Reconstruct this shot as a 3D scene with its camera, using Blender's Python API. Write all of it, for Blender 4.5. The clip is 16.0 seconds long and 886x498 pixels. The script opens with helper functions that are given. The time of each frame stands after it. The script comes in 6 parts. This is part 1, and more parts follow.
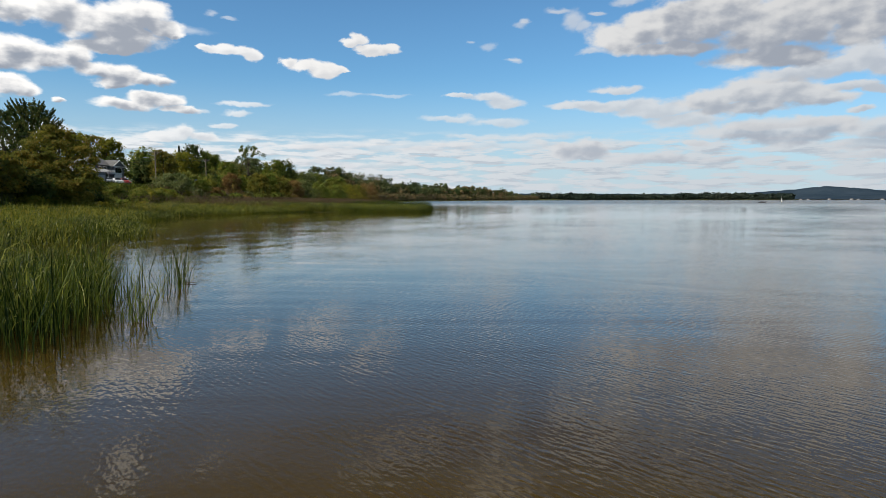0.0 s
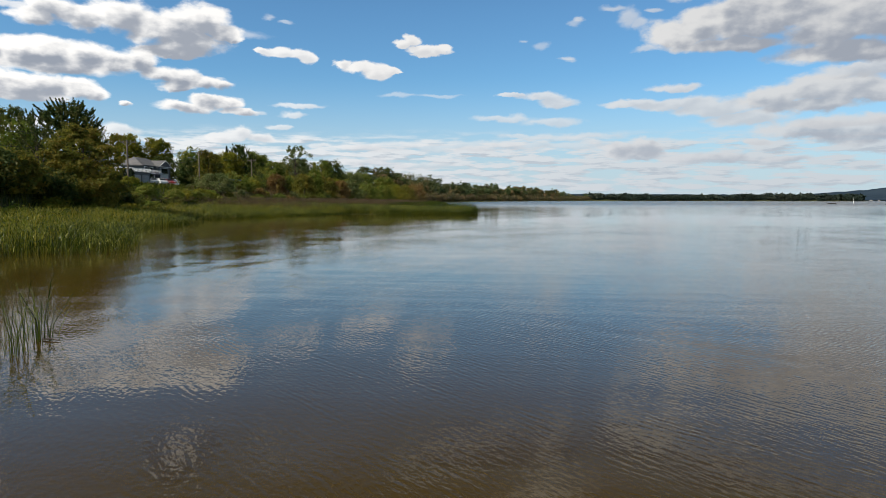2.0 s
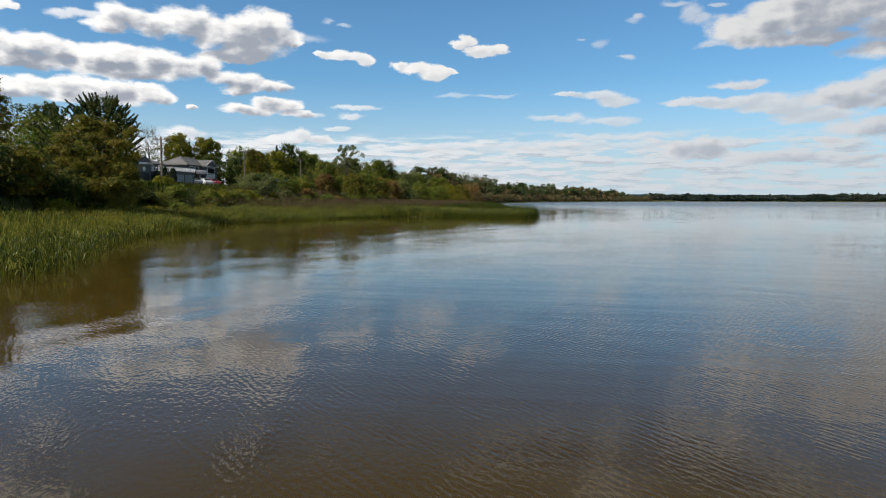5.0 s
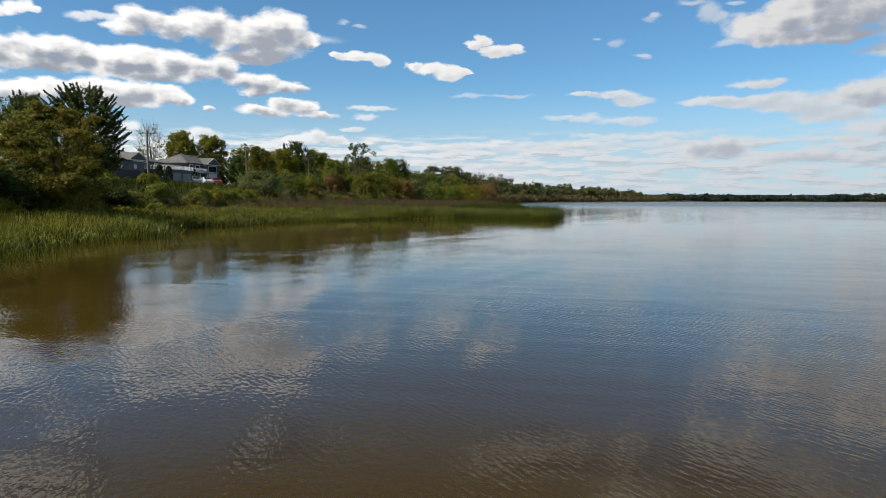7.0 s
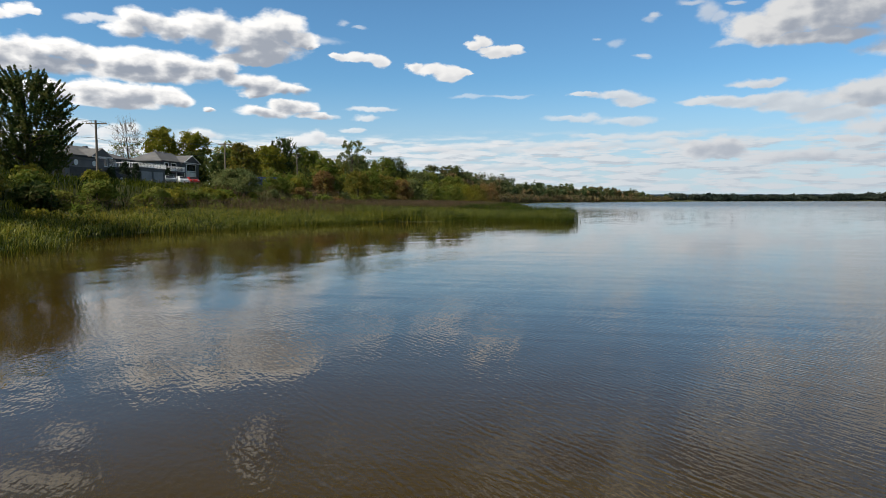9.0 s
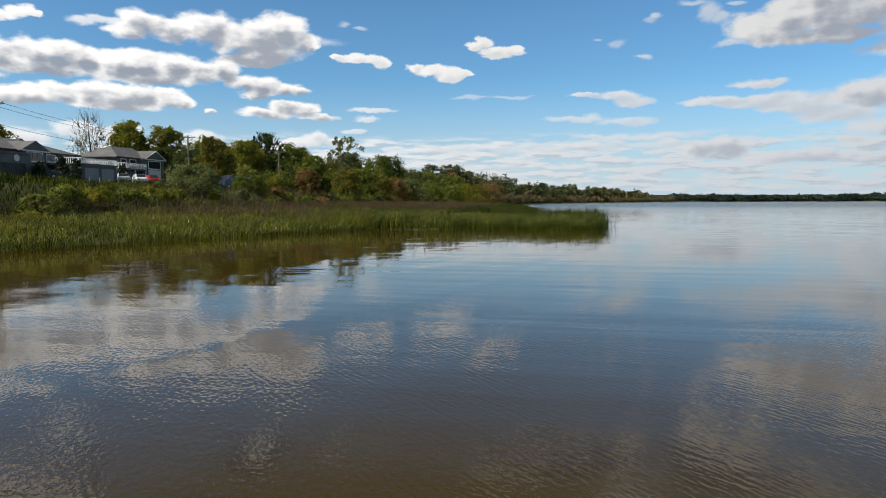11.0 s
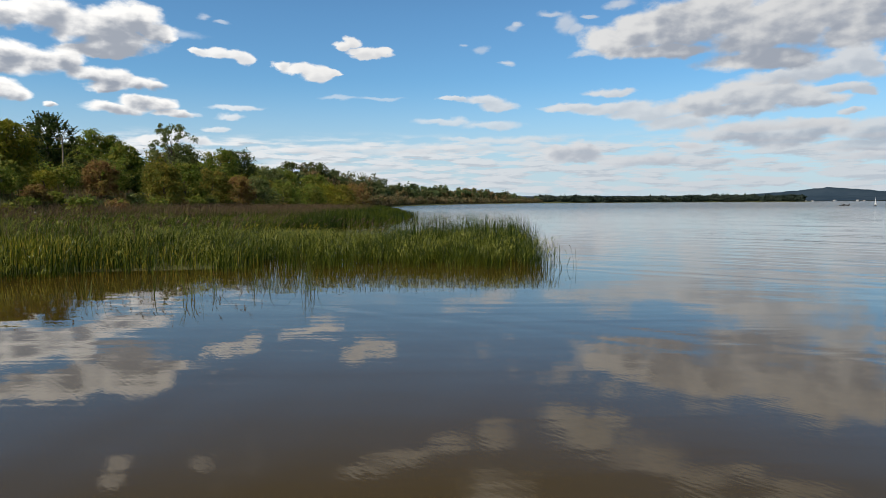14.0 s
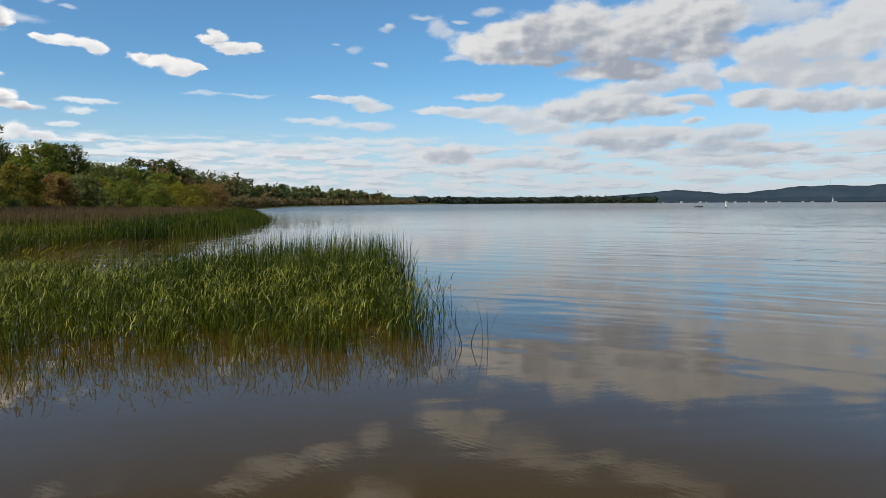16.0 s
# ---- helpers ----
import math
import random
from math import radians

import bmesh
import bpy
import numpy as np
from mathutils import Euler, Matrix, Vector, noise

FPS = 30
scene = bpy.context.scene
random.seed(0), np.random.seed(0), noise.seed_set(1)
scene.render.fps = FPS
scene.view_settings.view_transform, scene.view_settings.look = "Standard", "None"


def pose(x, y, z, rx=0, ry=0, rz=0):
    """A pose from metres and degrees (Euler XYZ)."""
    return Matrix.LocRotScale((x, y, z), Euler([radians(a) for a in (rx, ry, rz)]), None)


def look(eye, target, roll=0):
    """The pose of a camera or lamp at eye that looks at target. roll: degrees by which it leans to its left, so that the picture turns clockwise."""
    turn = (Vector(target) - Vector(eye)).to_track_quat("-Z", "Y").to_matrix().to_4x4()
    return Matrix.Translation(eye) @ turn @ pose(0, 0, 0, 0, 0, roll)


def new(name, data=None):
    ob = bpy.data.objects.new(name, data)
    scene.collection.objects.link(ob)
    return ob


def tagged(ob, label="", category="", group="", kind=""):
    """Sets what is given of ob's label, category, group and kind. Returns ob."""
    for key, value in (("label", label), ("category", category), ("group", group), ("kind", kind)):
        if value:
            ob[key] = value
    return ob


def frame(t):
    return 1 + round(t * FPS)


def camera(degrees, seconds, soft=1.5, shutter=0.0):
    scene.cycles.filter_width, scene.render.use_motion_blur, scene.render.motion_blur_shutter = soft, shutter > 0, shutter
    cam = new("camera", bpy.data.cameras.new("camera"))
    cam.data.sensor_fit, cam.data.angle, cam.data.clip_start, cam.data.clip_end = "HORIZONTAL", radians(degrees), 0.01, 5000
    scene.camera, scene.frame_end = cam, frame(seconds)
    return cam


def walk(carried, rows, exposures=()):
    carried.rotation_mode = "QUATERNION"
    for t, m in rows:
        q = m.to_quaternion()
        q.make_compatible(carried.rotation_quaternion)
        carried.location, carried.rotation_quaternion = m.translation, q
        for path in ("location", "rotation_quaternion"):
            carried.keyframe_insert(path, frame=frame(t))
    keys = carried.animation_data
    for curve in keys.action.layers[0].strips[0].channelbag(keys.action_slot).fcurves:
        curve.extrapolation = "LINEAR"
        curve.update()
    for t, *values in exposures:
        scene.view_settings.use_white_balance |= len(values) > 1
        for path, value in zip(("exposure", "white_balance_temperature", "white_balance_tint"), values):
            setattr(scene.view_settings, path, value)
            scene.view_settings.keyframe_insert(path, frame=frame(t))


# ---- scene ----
# camera and its flight over the water
cam = camera(68.95, 16.0, soft=0.8)
walk(cam, [
    (0, pose(0.00, -0.00, 2.19, 85.59, -0.01, -0.00)),
    (0.5, pose(0.22, 1.36, 2.24, 85.60, -0.04, 1.66)),
    (1, pose(0.52, 2.85, 2.30, 85.60, -0.08, 3.08)),
    (1.5, pose(0.75, 4.41, 2.37, 85.60, -0.11, 3.88)),
    (2, pose(0.98, 6.32, 2.44, 85.60, -0.14, 4.52)),
    (2.5, pose(0.91, 7.87, 2.50, 85.59, -0.16, 5.16)),
    (3, pose(0.77, 9.63, 2.54, 85.59, -0.18, 5.92)),
    (3.5, pose(0.57, 11.55, 2.56, 85.61, -0.20, 6.70)),
    (4, pose(0.32, 13.46, 2.57, 85.61, -0.20, 7.56)),
    (4.5, pose(0.03, 15.31, 2.58, 85.62, -0.20, 8.43)),
    (5, pose(-0.29, 17.13, 2.59, 85.62, -0.18, 9.39)),
    (7.5, pose(-2.08, 29.30, 2.51, 85.65, -0.14, 10.74)),
    (8, pose(-2.51, 32.29, 2.49, 85.67, -0.09, 10.76)),
    (8.5, pose(-2.99, 35.27, 2.47, 85.69, -0.03, 10.77)),
    (9, pose(-3.50, 38.38, 2.45, 85.70, 0.04, 10.74)),
    (11.5, pose(-6.72, 59.78, 2.54, 85.81, 0.15, 10.85)),
    (12, pose(-7.25, 64.36, 2.59, 85.84, 0.21, 9.47)),
    (12.5, pose(-7.73, 68.97, 2.63, 85.88, 0.24, 7.96)),
    (13, pose(-8.09, 73.91, 2.67, 85.86, 0.24, 6.20)),
    (13.5, pose(-8.12, 78.86, 2.71, 85.84, 0.25, 2.45)),
    (14, pose(-7.82, 83.55, 2.78, 85.85, 0.24, -0.55)),
    (14.5, pose(-7.46, 87.41, 2.86, 85.87, 0.25, -3.10)),
    (15, pose(-7.04, 90.85, 2.96, 85.89, 0.24, -6.03)),
    (15.5, pose(-6.52, 93.79, 3.02, 85.90, 0.20, -8.84)),
    (16, pose(-5.74, 97.03, 3.08, 85.90, 0.19, -11.59)),
])

# ---- world, sun ----
SUN_AZ, SUN_EL = -128.0, 42.0
world = bpy.data.worlds.new("sky")
scene.world = world
world.use_nodes = True
WT = world.node_tree
WT.nodes.clear()


class Nodes:
    """Short hand for building node trees."""

    def __init__(self, tree):
        self.tree = tree

    def add(self, kind):
        return self.tree.nodes.new(kind)

    def put(self, socket, value):
        if isinstance(value, bpy.types.NodeSocket):
            self.tree.links.new(value, socket)
        elif value is not None:
            socket.default_value = value

    def math(self, op, a, b=None, c=None, clamp=False):
        n = self.add("ShaderNodeMath")
        n.operation, n.use_clamp = op, clamp
        for s, v in zip(n.inputs, (a, b, c)):
            self.put(s, v)
        return n.outputs[0]

    def vmath(self, op, a, b=None):
        n = self.add("ShaderNodeVectorMath")
        n.operation = op
        for s, v in zip(n.inputs, (a, b)):
            self.put(s, v)
        return n.outputs["Value"] if op in ("LENGTH", "DOT_PRODUCT", "DISTANCE") else n.outputs[0]

    def noise(self, vec, scale, detail=4.0, rough=0.55, dist=0.0):
        n = self.add("ShaderNodeTexNoise")
        for key, v in (("Vector", vec), ("Scale", scale), ("Detail", detail), ("Roughness", rough), ("Distortion", dist)):
            self.put(n.inputs[key], v)
        return n.outputs[0]

    def ramp(self, v, lo, hi, a=0.0, b=1.0, smooth=True):
        n = self.add("ShaderNodeMapRange")
        n.interpolation_type = "SMOOTHSTEP" if smooth else "LINEAR"
        for s, x in zip(n.inputs, (v, lo, hi, a, b)):
            self.put(s, x)
        return n.outputs[0]

    def mix(self, fac, a, b, kind="MIX"):
        n = self.add("ShaderNodeMix")
        n.data_type, n.blend_type = "RGBA", kind
        self.put(n.inputs[0], fac)
        for s, v in ((n.inputs[6], a), (n.inputs[7], b)):
            self.put(s, (*v, 1) if isinstance(v, tuple) and len(v) == 3 else v)
        return n.outputs[2]

    def xyz(self, x, y, z=0.0):
        n = self.add("ShaderNodeCombineXYZ")
        for s, v in zip(n.inputs, (x, y, z)):
            self.put(s, v)
        return n.outputs[0]


W = Nodes(WT)
sky = W.add("ShaderNodeTexSky")
sky.sky_type = "NISHITA"
sky.sun_disc, sky.sun_elevation, sky.sun_rotation = False, radians(SUN_EL), radians(SUN_AZ)
sky.air_density, sky.dust_density, sky.ozone_density, sky.altitude = 1.0, 0.2, 1.5, 0
direction = W.add("ShaderNodeTexCoord").outputs["Generated"]
sep = W.add("ShaderNodeSeparateXYZ")
WT.links.new(direction, sep.inputs[0])
azimuth = W.math("MULTIPLY", W.math("ARCTAN2", sep.outputs[0], sep.outputs[1]), 57.2958)
height = W.math("MULTIPLY", W.math("ARCSINE", sep.outputs[2]), 57.2958)
spot = W.xyz(azimuth, height)
wide = W.xyz(W.math("MULTIPLY", azimuth, 0.6), height)


def lumps(vec, scale):
    """Rounded swellings like the heads of cumulus, 0 to 1."""
    n = W.add("ShaderNodeTexVoronoi")
    n.feature, n.normalize = "SMOOTH_F1", True
    for key, v in (("Vector", vec), ("Scale", scale), ("Detail", 2.0), ("Roughness", 0.42), ("Smoothness", 0.6)):
        W.put(n.inputs[key], v)
    return W.math("SUBTRACT", 1.0, n.outputs["Distance"])


drift = W.add("ShaderNodeTexNoise")
WT.links.new(wide, drift.inputs["Vector"])
drift.inputs["Scale"].default_value, drift.inputs["Detail"].default_value, drift.inputs["Roughness"].default_value = 0.7, 5.0, 0.55
shove = W.vmath("MULTIPLY", W.vmath("SUBTRACT", drift.outputs["Color"], (0.5, 0.5, 0.5)), (2.0, 1.1, 0.0))
spot = W.vmath("ADD", spot, shove)
sunward = W.vmath("ADD", wide, (-0.22, 0.34, 0.0))
ragged = W.math("ADD", W.math("MULTIPLY", W.math("SUBTRACT", W.noise(wide, 0.75, 7.0, 0.54), 0.5), 1.5), W.math("MULTIPLY", W.math("SUBTRACT", lumps(wide, 0.7), 0.55), 0.6))
relief = W.math("SUBTRACT", W.math("ADD", lumps(sunward, 0.6), W.noise(sunward, 0.6, 5.0, 0.5)), W.math("ADD", lumps(wide, 0.6), W.noise(wide, 0.6, 5.0, 0.5)))
mottle = W.math("SUBTRACT", W.noise(wide, 0.28, 4.0, 0.45), 0.5)

# one cumulus heap: a squashed disc, flatter below; its twin lies to the lee of the sun and gives the shade
heap = bpy.data.node_groups.new("heap", "ShaderNodeTree")
for sock, kind in (("Spot", "NodeSocketVector"), ("Centre", "NodeSocketVector"), ("Lee", "NodeSocketVector"), ("Size", "NodeSocketVector"),
                   ("Body", "NodeSocketFloat"), ("Shade", "NodeSocketFloat")):
    heap.interface.new_socket(sock, in_out="INPUT", socket_type=kind)
for sock in ("Body", "Shade"):
    heap.interface.new_socket(sock, in_out="OUTPUT", socket_type="NodeSocketFloat")
HN = Nodes(heap)
gi, go = HN.add("NodeGroupInput"), HN.add("NodeGroupOutput")
for k, name in ((1, "Body"), (2, "Shade")):
    away = HN.vmath("MULTIPLY", HN.vmath("SUBTRACT", gi.outputs["Spot"], gi.outputs[k]), gi.outputs["Size"])
    if name == "Body":
        away = HN.vmath("MAXIMUM", away, HN.vmath("MULTIPLY", away, (1.0, 1.25, 1.0)))
        low_half = HN.vmath("MINIMUM", HN.vmath("MULTIPLY", away, (0.0, 0.4, 0.0)), (0.0, 0.0, 0.0))
        away = HN.vmath("ADD", away, low_half)
    body = HN.math("SUBTRACT", 1.0, HN.vmath("LENGTH", away))
    heap.links.new(HN.math("SMOOTH_MAX", body, gi.outputs[name], 0.12), go.inputs[name])

# open sky, then the low broken sheet above the far shore and a fair-weather scatter over the rest
deep = W.mix(1.0, sky.outputs[0], (0.62, 0.985, 1.19), "MULTIPLY")
# higher sky, out of view, dimmed and reddened so the water mirrors less blue
deep = W.mix(1.0, deep, W.mix(W.ramp(height, 15.5, 30.0), (1.0, 1.0, 1.0), (0.66, 0.40, 0.29)), "MULTIPLY")
deep = W.mix(W.ramp(height, 11.0, -0.5, 0.0, 0.85), deep, (4.9, 5.75, 6.8))
# cloud is whitest on the side of the sky where the sun stands
WHITE = W.mix(W.ramp(azimuth, -45.0, 32.0), (10.4, 10.2, 9.9), (6.5, 6.55, 6.6))
GREY, HAZE = (3.1, 3.45, 4.1), (4.8, 5.4, 6.3)
hazy = W.ramp(height, 9.0, 1.0, 0.0, 0.42)
low_noise = W.noise(W.xyz(W.math("MULTIPLY", azimuth, 0.30), W.math("MULTIPLY", height, 1.9)), 0.85, 6.0, 0.56)
low_above = W.noise(W.xyz(W.math("MULTIPLY", W.math("SUBTRACT", azimuth, 0.5), 0.30), W.math("MULTIPLY", W.math("ADD", height, 0.28), 1.9)), 0.85, 6.0, 0.56)
low_belt = W.math("MULTIPLY", W.ramp(height, 0.2, 1.2), W.ramp(height, 6.6, 3.4))
low = W.math("MULTIPLY", W.math("SUBTRACT", low_noise, 0.40), W.math("MULTIPLY", low_belt, 7.0))
aside = W.math("MAXIMUM", W.ramp(W.math("ABSOLUTE", azimuth), 50.0, 58.0), W.ramp(height, 16.5, 20.0))
scatter = W.math("MULTIPLY", W.math("SUBTRACT", W.noise(wide, 0.055, 6.0, 0.55), 0.53), W.math("MULTIPLY", aside, 7.0))
thin = W.math("MAXIMUM", W.ramp(low, 0.0, 0.9, 0.0, 0.85), W.ramp(scatter, 0.0, 0.7, 0.0, 0.97))
thin_grey = W.ramp(W.math("ADD", W.math("MULTIPLY", W.math("SUBTRACT", low_above, low_noise), 7.0), W.math("MULTIPLY", low, 0.3)), 0.0, 1.0, 0.0, 0.6)
sky_colour = W.mix(thin, deep, W.mix(hazy, W.mix(thin_grey, WHITE, GREY), HAZE))


def bank(heaps, grey, soft, thick):
    """Heaps that run together into one cloud, laid over what stands behind it."""
    global sky_colour
    body = shade = -9.0
    for a, e, w, h in heaps:
        n = W.add("ShaderNodeGroup")
        n.node_tree = heap
        for key, v in (("Spot", spot), ("Centre", (a, e, 0)), ("Lee", (a + 0.22 * w, e - 0.62 * h, 0)), ("Size", (0.80 / w, 0.80 / h, 1)), ("Body", body), ("Shade", shade)):
            W.put(n.inputs[key], v)
        body, shade = n.outputs["Body"], n.outputs["Shade"]
    cover = W.ramp(W.math("ADD", W.math("MULTIPLY", body, 1.45), ragged), 0.0, 0.34 + 0.9 * soft, 0.0, thick)
    dark = W.math("ADD", W.math("ADD", shade, W.math("MULTIPLY", relief, 1.5)), W.math("MULTIPLY", mottle, 1.3))
    dark = W.ramp(dark, 0.0, 0.95, 0.0, grey)
    sky_colour = W.mix(cover, sky_colour, W.mix(hazy, W.mix(dark, WHITE, GREY), HAZE))


# banks of cloud, the farthest first: heaps at azimuth and height, half as wide and half as high (degrees); then how grey, how soft, how thick
bank([(35.3, 3.3, 3.96, 0.59), (42.4, 3.3, 2.2, 0.38), (39.2, 4.2, 2.35, 0.44)], 0.75, 0.5, 0.75)
bank([(17.9, 3.4, 3.44, 0.64), (23.2, 3.2, 1.91, 0.39)], 0.7, 0.4, 0.8)
bank([(25.1, 5.4, 3.76, 0.85), (28.3, 5.1, 3.19, 1.22), (30.1, 5.5, 2.68, 0.83)], 0.9, 0.4, 0.9)
bank([(34, 5.1, 2.55, 0.99), (36.1, 5.5, 2.06, 0.89), (37.2, 4.3, 2.43, 0.62), (33.6, 4, 2.99, 0.64)], 0.8, 0.4, 0.85)
bank([(45.2, 4.6, 2.07, 0.73), (45.8, 5.8, 1.36, 0.48)], 0.5, 0.5, 0.8)
bank([(10.9, 4.3, 1.49, 0.69), (12.6, 4.4, 1.49, 0.83), (11.9, 3.8, 2.49, 0.49)], 0.8, 0.3, 0.95)
bank([(21.3, 4.6, 0.68, 0.29)], 0.2, 0.4, 0.9)
bank([(-8, 4.6, 6.91, 0.59), (-2.1, 4.7, 3.88, 0.53), (5.5, 4.7, 5.49, 0.47), (-11.9, 4.6, 2.98, 0.44)], 0.35, 0.6, 0.6)
bank([(6.4, 5.4, 4.98, 0.37), (2.7, 5.4, 2.35, 0.28)], 0.25, 0.7, 0.6)
bank([(-11.9, 3.4, 2.99, 0.49), (-7, 3, 3.96, 0.44)], 0.35, 0.6, 0.6)
bank([(-22.9, 5.1, 1.52, 0.48), (-21.7, 5.5, 1.15, 0.67), (-20.3, 5.1, 1.06, 0.48)], 0.4, 0.35, 0.9)
bank([(-40.1, 5.6, 1.7, 0.85), (-37.4, 5.5, 1.59, 0.7), (-30.9, 5.4, 1.57, 0.64), (-44.1, 4.8, 2.08, 0.74)], 0.4, 0.5, 0.8)
bank([(1.5, 8.9, 1.13, 0.23), (4, 8.8, 1.94, 0.51), (5.2, 8.3, 1.55, 0.6)], 0.35, 0.45, 0.8)
bank([(0.6, 7, 2.29, 0.38), (5, 6.7, 2.66, 0.47)], 0.25, 0.6, 0.65)
bank([(-16.9, 7.8, 1.96, 0.29), (-17.4, 7.1, 1.17, 0.34), (-18.6, 6.1, 0.88, 0.24), (-15.4, 4.6, 0.99, 0.24)], 0.2, 0.6, 0.7)
bank([(-8.2, 8.9, 1.68, 0.24), (-4.8, 8.9, 1.96, 0.19)], 0.1, 0.9, 0.4)
bank([(2.3, 13.3, 0.47, 0.22), (3.9, 12.9, 0.64, 0.44), (6.3, 11.7, 0.54, 0.31), (6.7, 14.6, 0.54, 0.39), (-19.1, 14.8, 0.58, 0.31), (-17.8, 14.4, 0.58, 0.18), (-21.4, 13.3, 1.9, 0.45)], 0.1, 0.9, 0.4)
bank([(-19.8, 12.2, 0.77, 0.36), (-18.4, 12.1, 1.55, 0.5), (-17.1, 12, 1.07, 0.55), (-16.1, 11.8, 0.88, 0.69)], 0.3, 0.25, 0.95)
bank([(-13.3, 11.4, 0.64, 0.42), (-11.9, 11.2, 1.28, 0.61), (-10.5, 10.9, 1.38, 0.84), (-9.6, 11, 0.99, 0.56), (-8.9, 10.8, 0.59, 0.23)], 0.35, 0.22, 1)
bank([(-8.2, 13.1, 0.74, 0.46), (-7.4, 13.5, 0.78, 0.64), (-6.4, 12.7, 1.47, 0.5), (-4.9, 12.6, 0.78, 0.5), (-5.8, 12.4, 1.66, 0.37)], 0.35, 0.2, 1)
bank([(-25.9, 7.5, 2.31, 0.51), (-24.3, 8, 1.59, 0.56), (-23.1, 8, 1.61, 0.66), (-21.6, 7.3, 1.72, 0.43)], 0.9, 0.3, 1)
bank([(15.1, 9.1, 1.97, 0.43), (11.9, 8, 2.48, 0.38), (14.9, 7.8, 2.96, 0.53), (17.6, 7.5, 2.94, 0.96), (20.3, 6.5, 2.91, 0.86), (26.9, 5.9, 5.07, 0.56)], 0.35, 0.45, 0.85)
bank([(22.4, 8, 2.39, 1.04), (24.8, 8.4, 2.34, 1.21), (27.4, 8.1, 2.75, 1.38), (25, 7.2, 3.28, 0.75), (29.8, 7.6, 2.23, 0.64)], 0.8, 0.35, 0.95)
bank([(32.7, 6.7, 0.95, 0.27), (32, 8.3, 2.17, 0.45), (33.5, 8, 0.85, 0.4)], 0.5, 0.35, 0.9)
bank([(11.2, 14.9, 0.88, 1.17), (10, 15.6, 1.18, 0.36), (11.9, 14.3, 0.59, 0.54), (15.6, 16, 1.27, 0.44), (13.2, 15.2, 0.69, 0.22), (12.7, 12.2, 1.18, 0.32), (7, 14.9, 0.49, 0.31), (6.1, 11.9, 0.59, 0.23)], 0.15, 0.8, 0.6)
bank([(37.1, 14.6, 2.8, 1.54), (39.8, 14.2, 2.28, 1.19)], 0.35, 0.6, 0.75)
bank([(37, 11.6, 1.61, 1.43), (38.9, 11.7, 2.33, 1.73), (41.4, 11.8, 2.59, 2.01), (44.2, 12.5, 2.79, 2.71), (35.6, 10, 1.24, 0.78), (38, 10.1, 2.37, 1.27), (41.5, 9.6, 3.34, 1.48), (45, 9.2, 2.06, 1.43), (48, 10, 2.88, 3.03)], 0.45, 0.35, 0.95)
bank([(36.9, 8, 1.54, 0.87), (39.1, 7.7, 1.71, 0.94), (41.2, 7.6, 1.65, 0.96), (43, 7.5, 1.59, 0.99), (45.1, 7.4, 1.72, 0.96), (47.4, 7.4, 1.63, 1.01)], 0.7, 0.3, 0.95)
bank([(32.8, 10.5, 1.46, 1.49), (30.5, 9.8, 2.65, 1.07), (27.8, 9.5, 2.73, 0.73), (33.6, 9.4, 0.93, 0.97)], 0.5, 0.4, 0.9)
bank([(14.9, 13.3, 2.25, 1.46), (16.8, 13.8, 2.24, 1.63), (19.3, 14.1, 2.7, 2.06), (21.4, 14, 2.38, 2.41), (23.5, 14.5, 2.82, 2.65), (26.1, 13.2, 3.45, 2.74), (28.6, 13.7, 3.14, 3.13), (30.8, 14.4, 3.06, 2.98), (33.6, 14.5, 2.95, 2.17), (32.6, 12.3, 3, 1.46), (18.8, 12.2, 4.36, 0.73), (26.8, 10.9, 4.13, 1.08)], 0.95, 0.35, 1)
bank([(-43.5, 13.8, 1.04, 0.57), (-42.7, 13.6, 0.56, 0.27), (-45.2, 13.3, 1.33, 0.6)], 0.3, 0.3, 0.95)
bank([(-39.6, 13.5, 0.98, 0.44), (-38.6, 13.8, 0.77, 0.48), (-37.7, 13.7, 0.62, 0.4)], 0.15, 0.6, 0.7)
bank([(-35.3, 14, 1.78, 0.91), (-36.3, 13.2, 1.6, 0.74), (-33.2, 13.5, 1.84, 1.01), (-30.6, 13.9, 1.91, 1.53), (-28.3, 13.3, 2.05, 1.57), (-26.3, 13.7, 2, 1.4), (-24.5, 14.1, 1.94, 1.4), (-23.1, 13.4, 1.31, 0.98), (-25.8, 12.4, 2.75, 1.16), (-22.2, 12.9, 0.66, 0.36), (-27.2, 11.6, 2.72, 0.53)], 0.95, 0.3, 1)
bank([(-47, 11, 2.24, 1.13), (-45, 10.7, 2.02, 1.01), (-42.9, 11.1, 1.9, 0.99), (-41.2, 11.2, 1.68, 1.04), (-39.5, 10.9, 1.51, 0.9), (-42.6, 10.1, 3.55, 0.88), (-37.2, 10.8, 1.74, 1.01), (-35.2, 11, 1.88, 1.1), (-33.1, 11, 1.85, 1.08), (-31.4, 10.6, 1.81, 1.05), (-35, 9.9, 3.69, 0.86), (-29.5, 10.7, 1.5, 0.98), (-27.9, 9.9, 1.53, 0.81), (-26.6, 9.7, 1.64, 0.91), (-24.7, 9.4, 1.67, 0.69), (-23.3, 9.2, 0.94, 0.46), (-26.8, 8.9, 1.37, 0.46), (-46.7, 9.3, 1.94, 0.92)], 1, 0.3, 1)
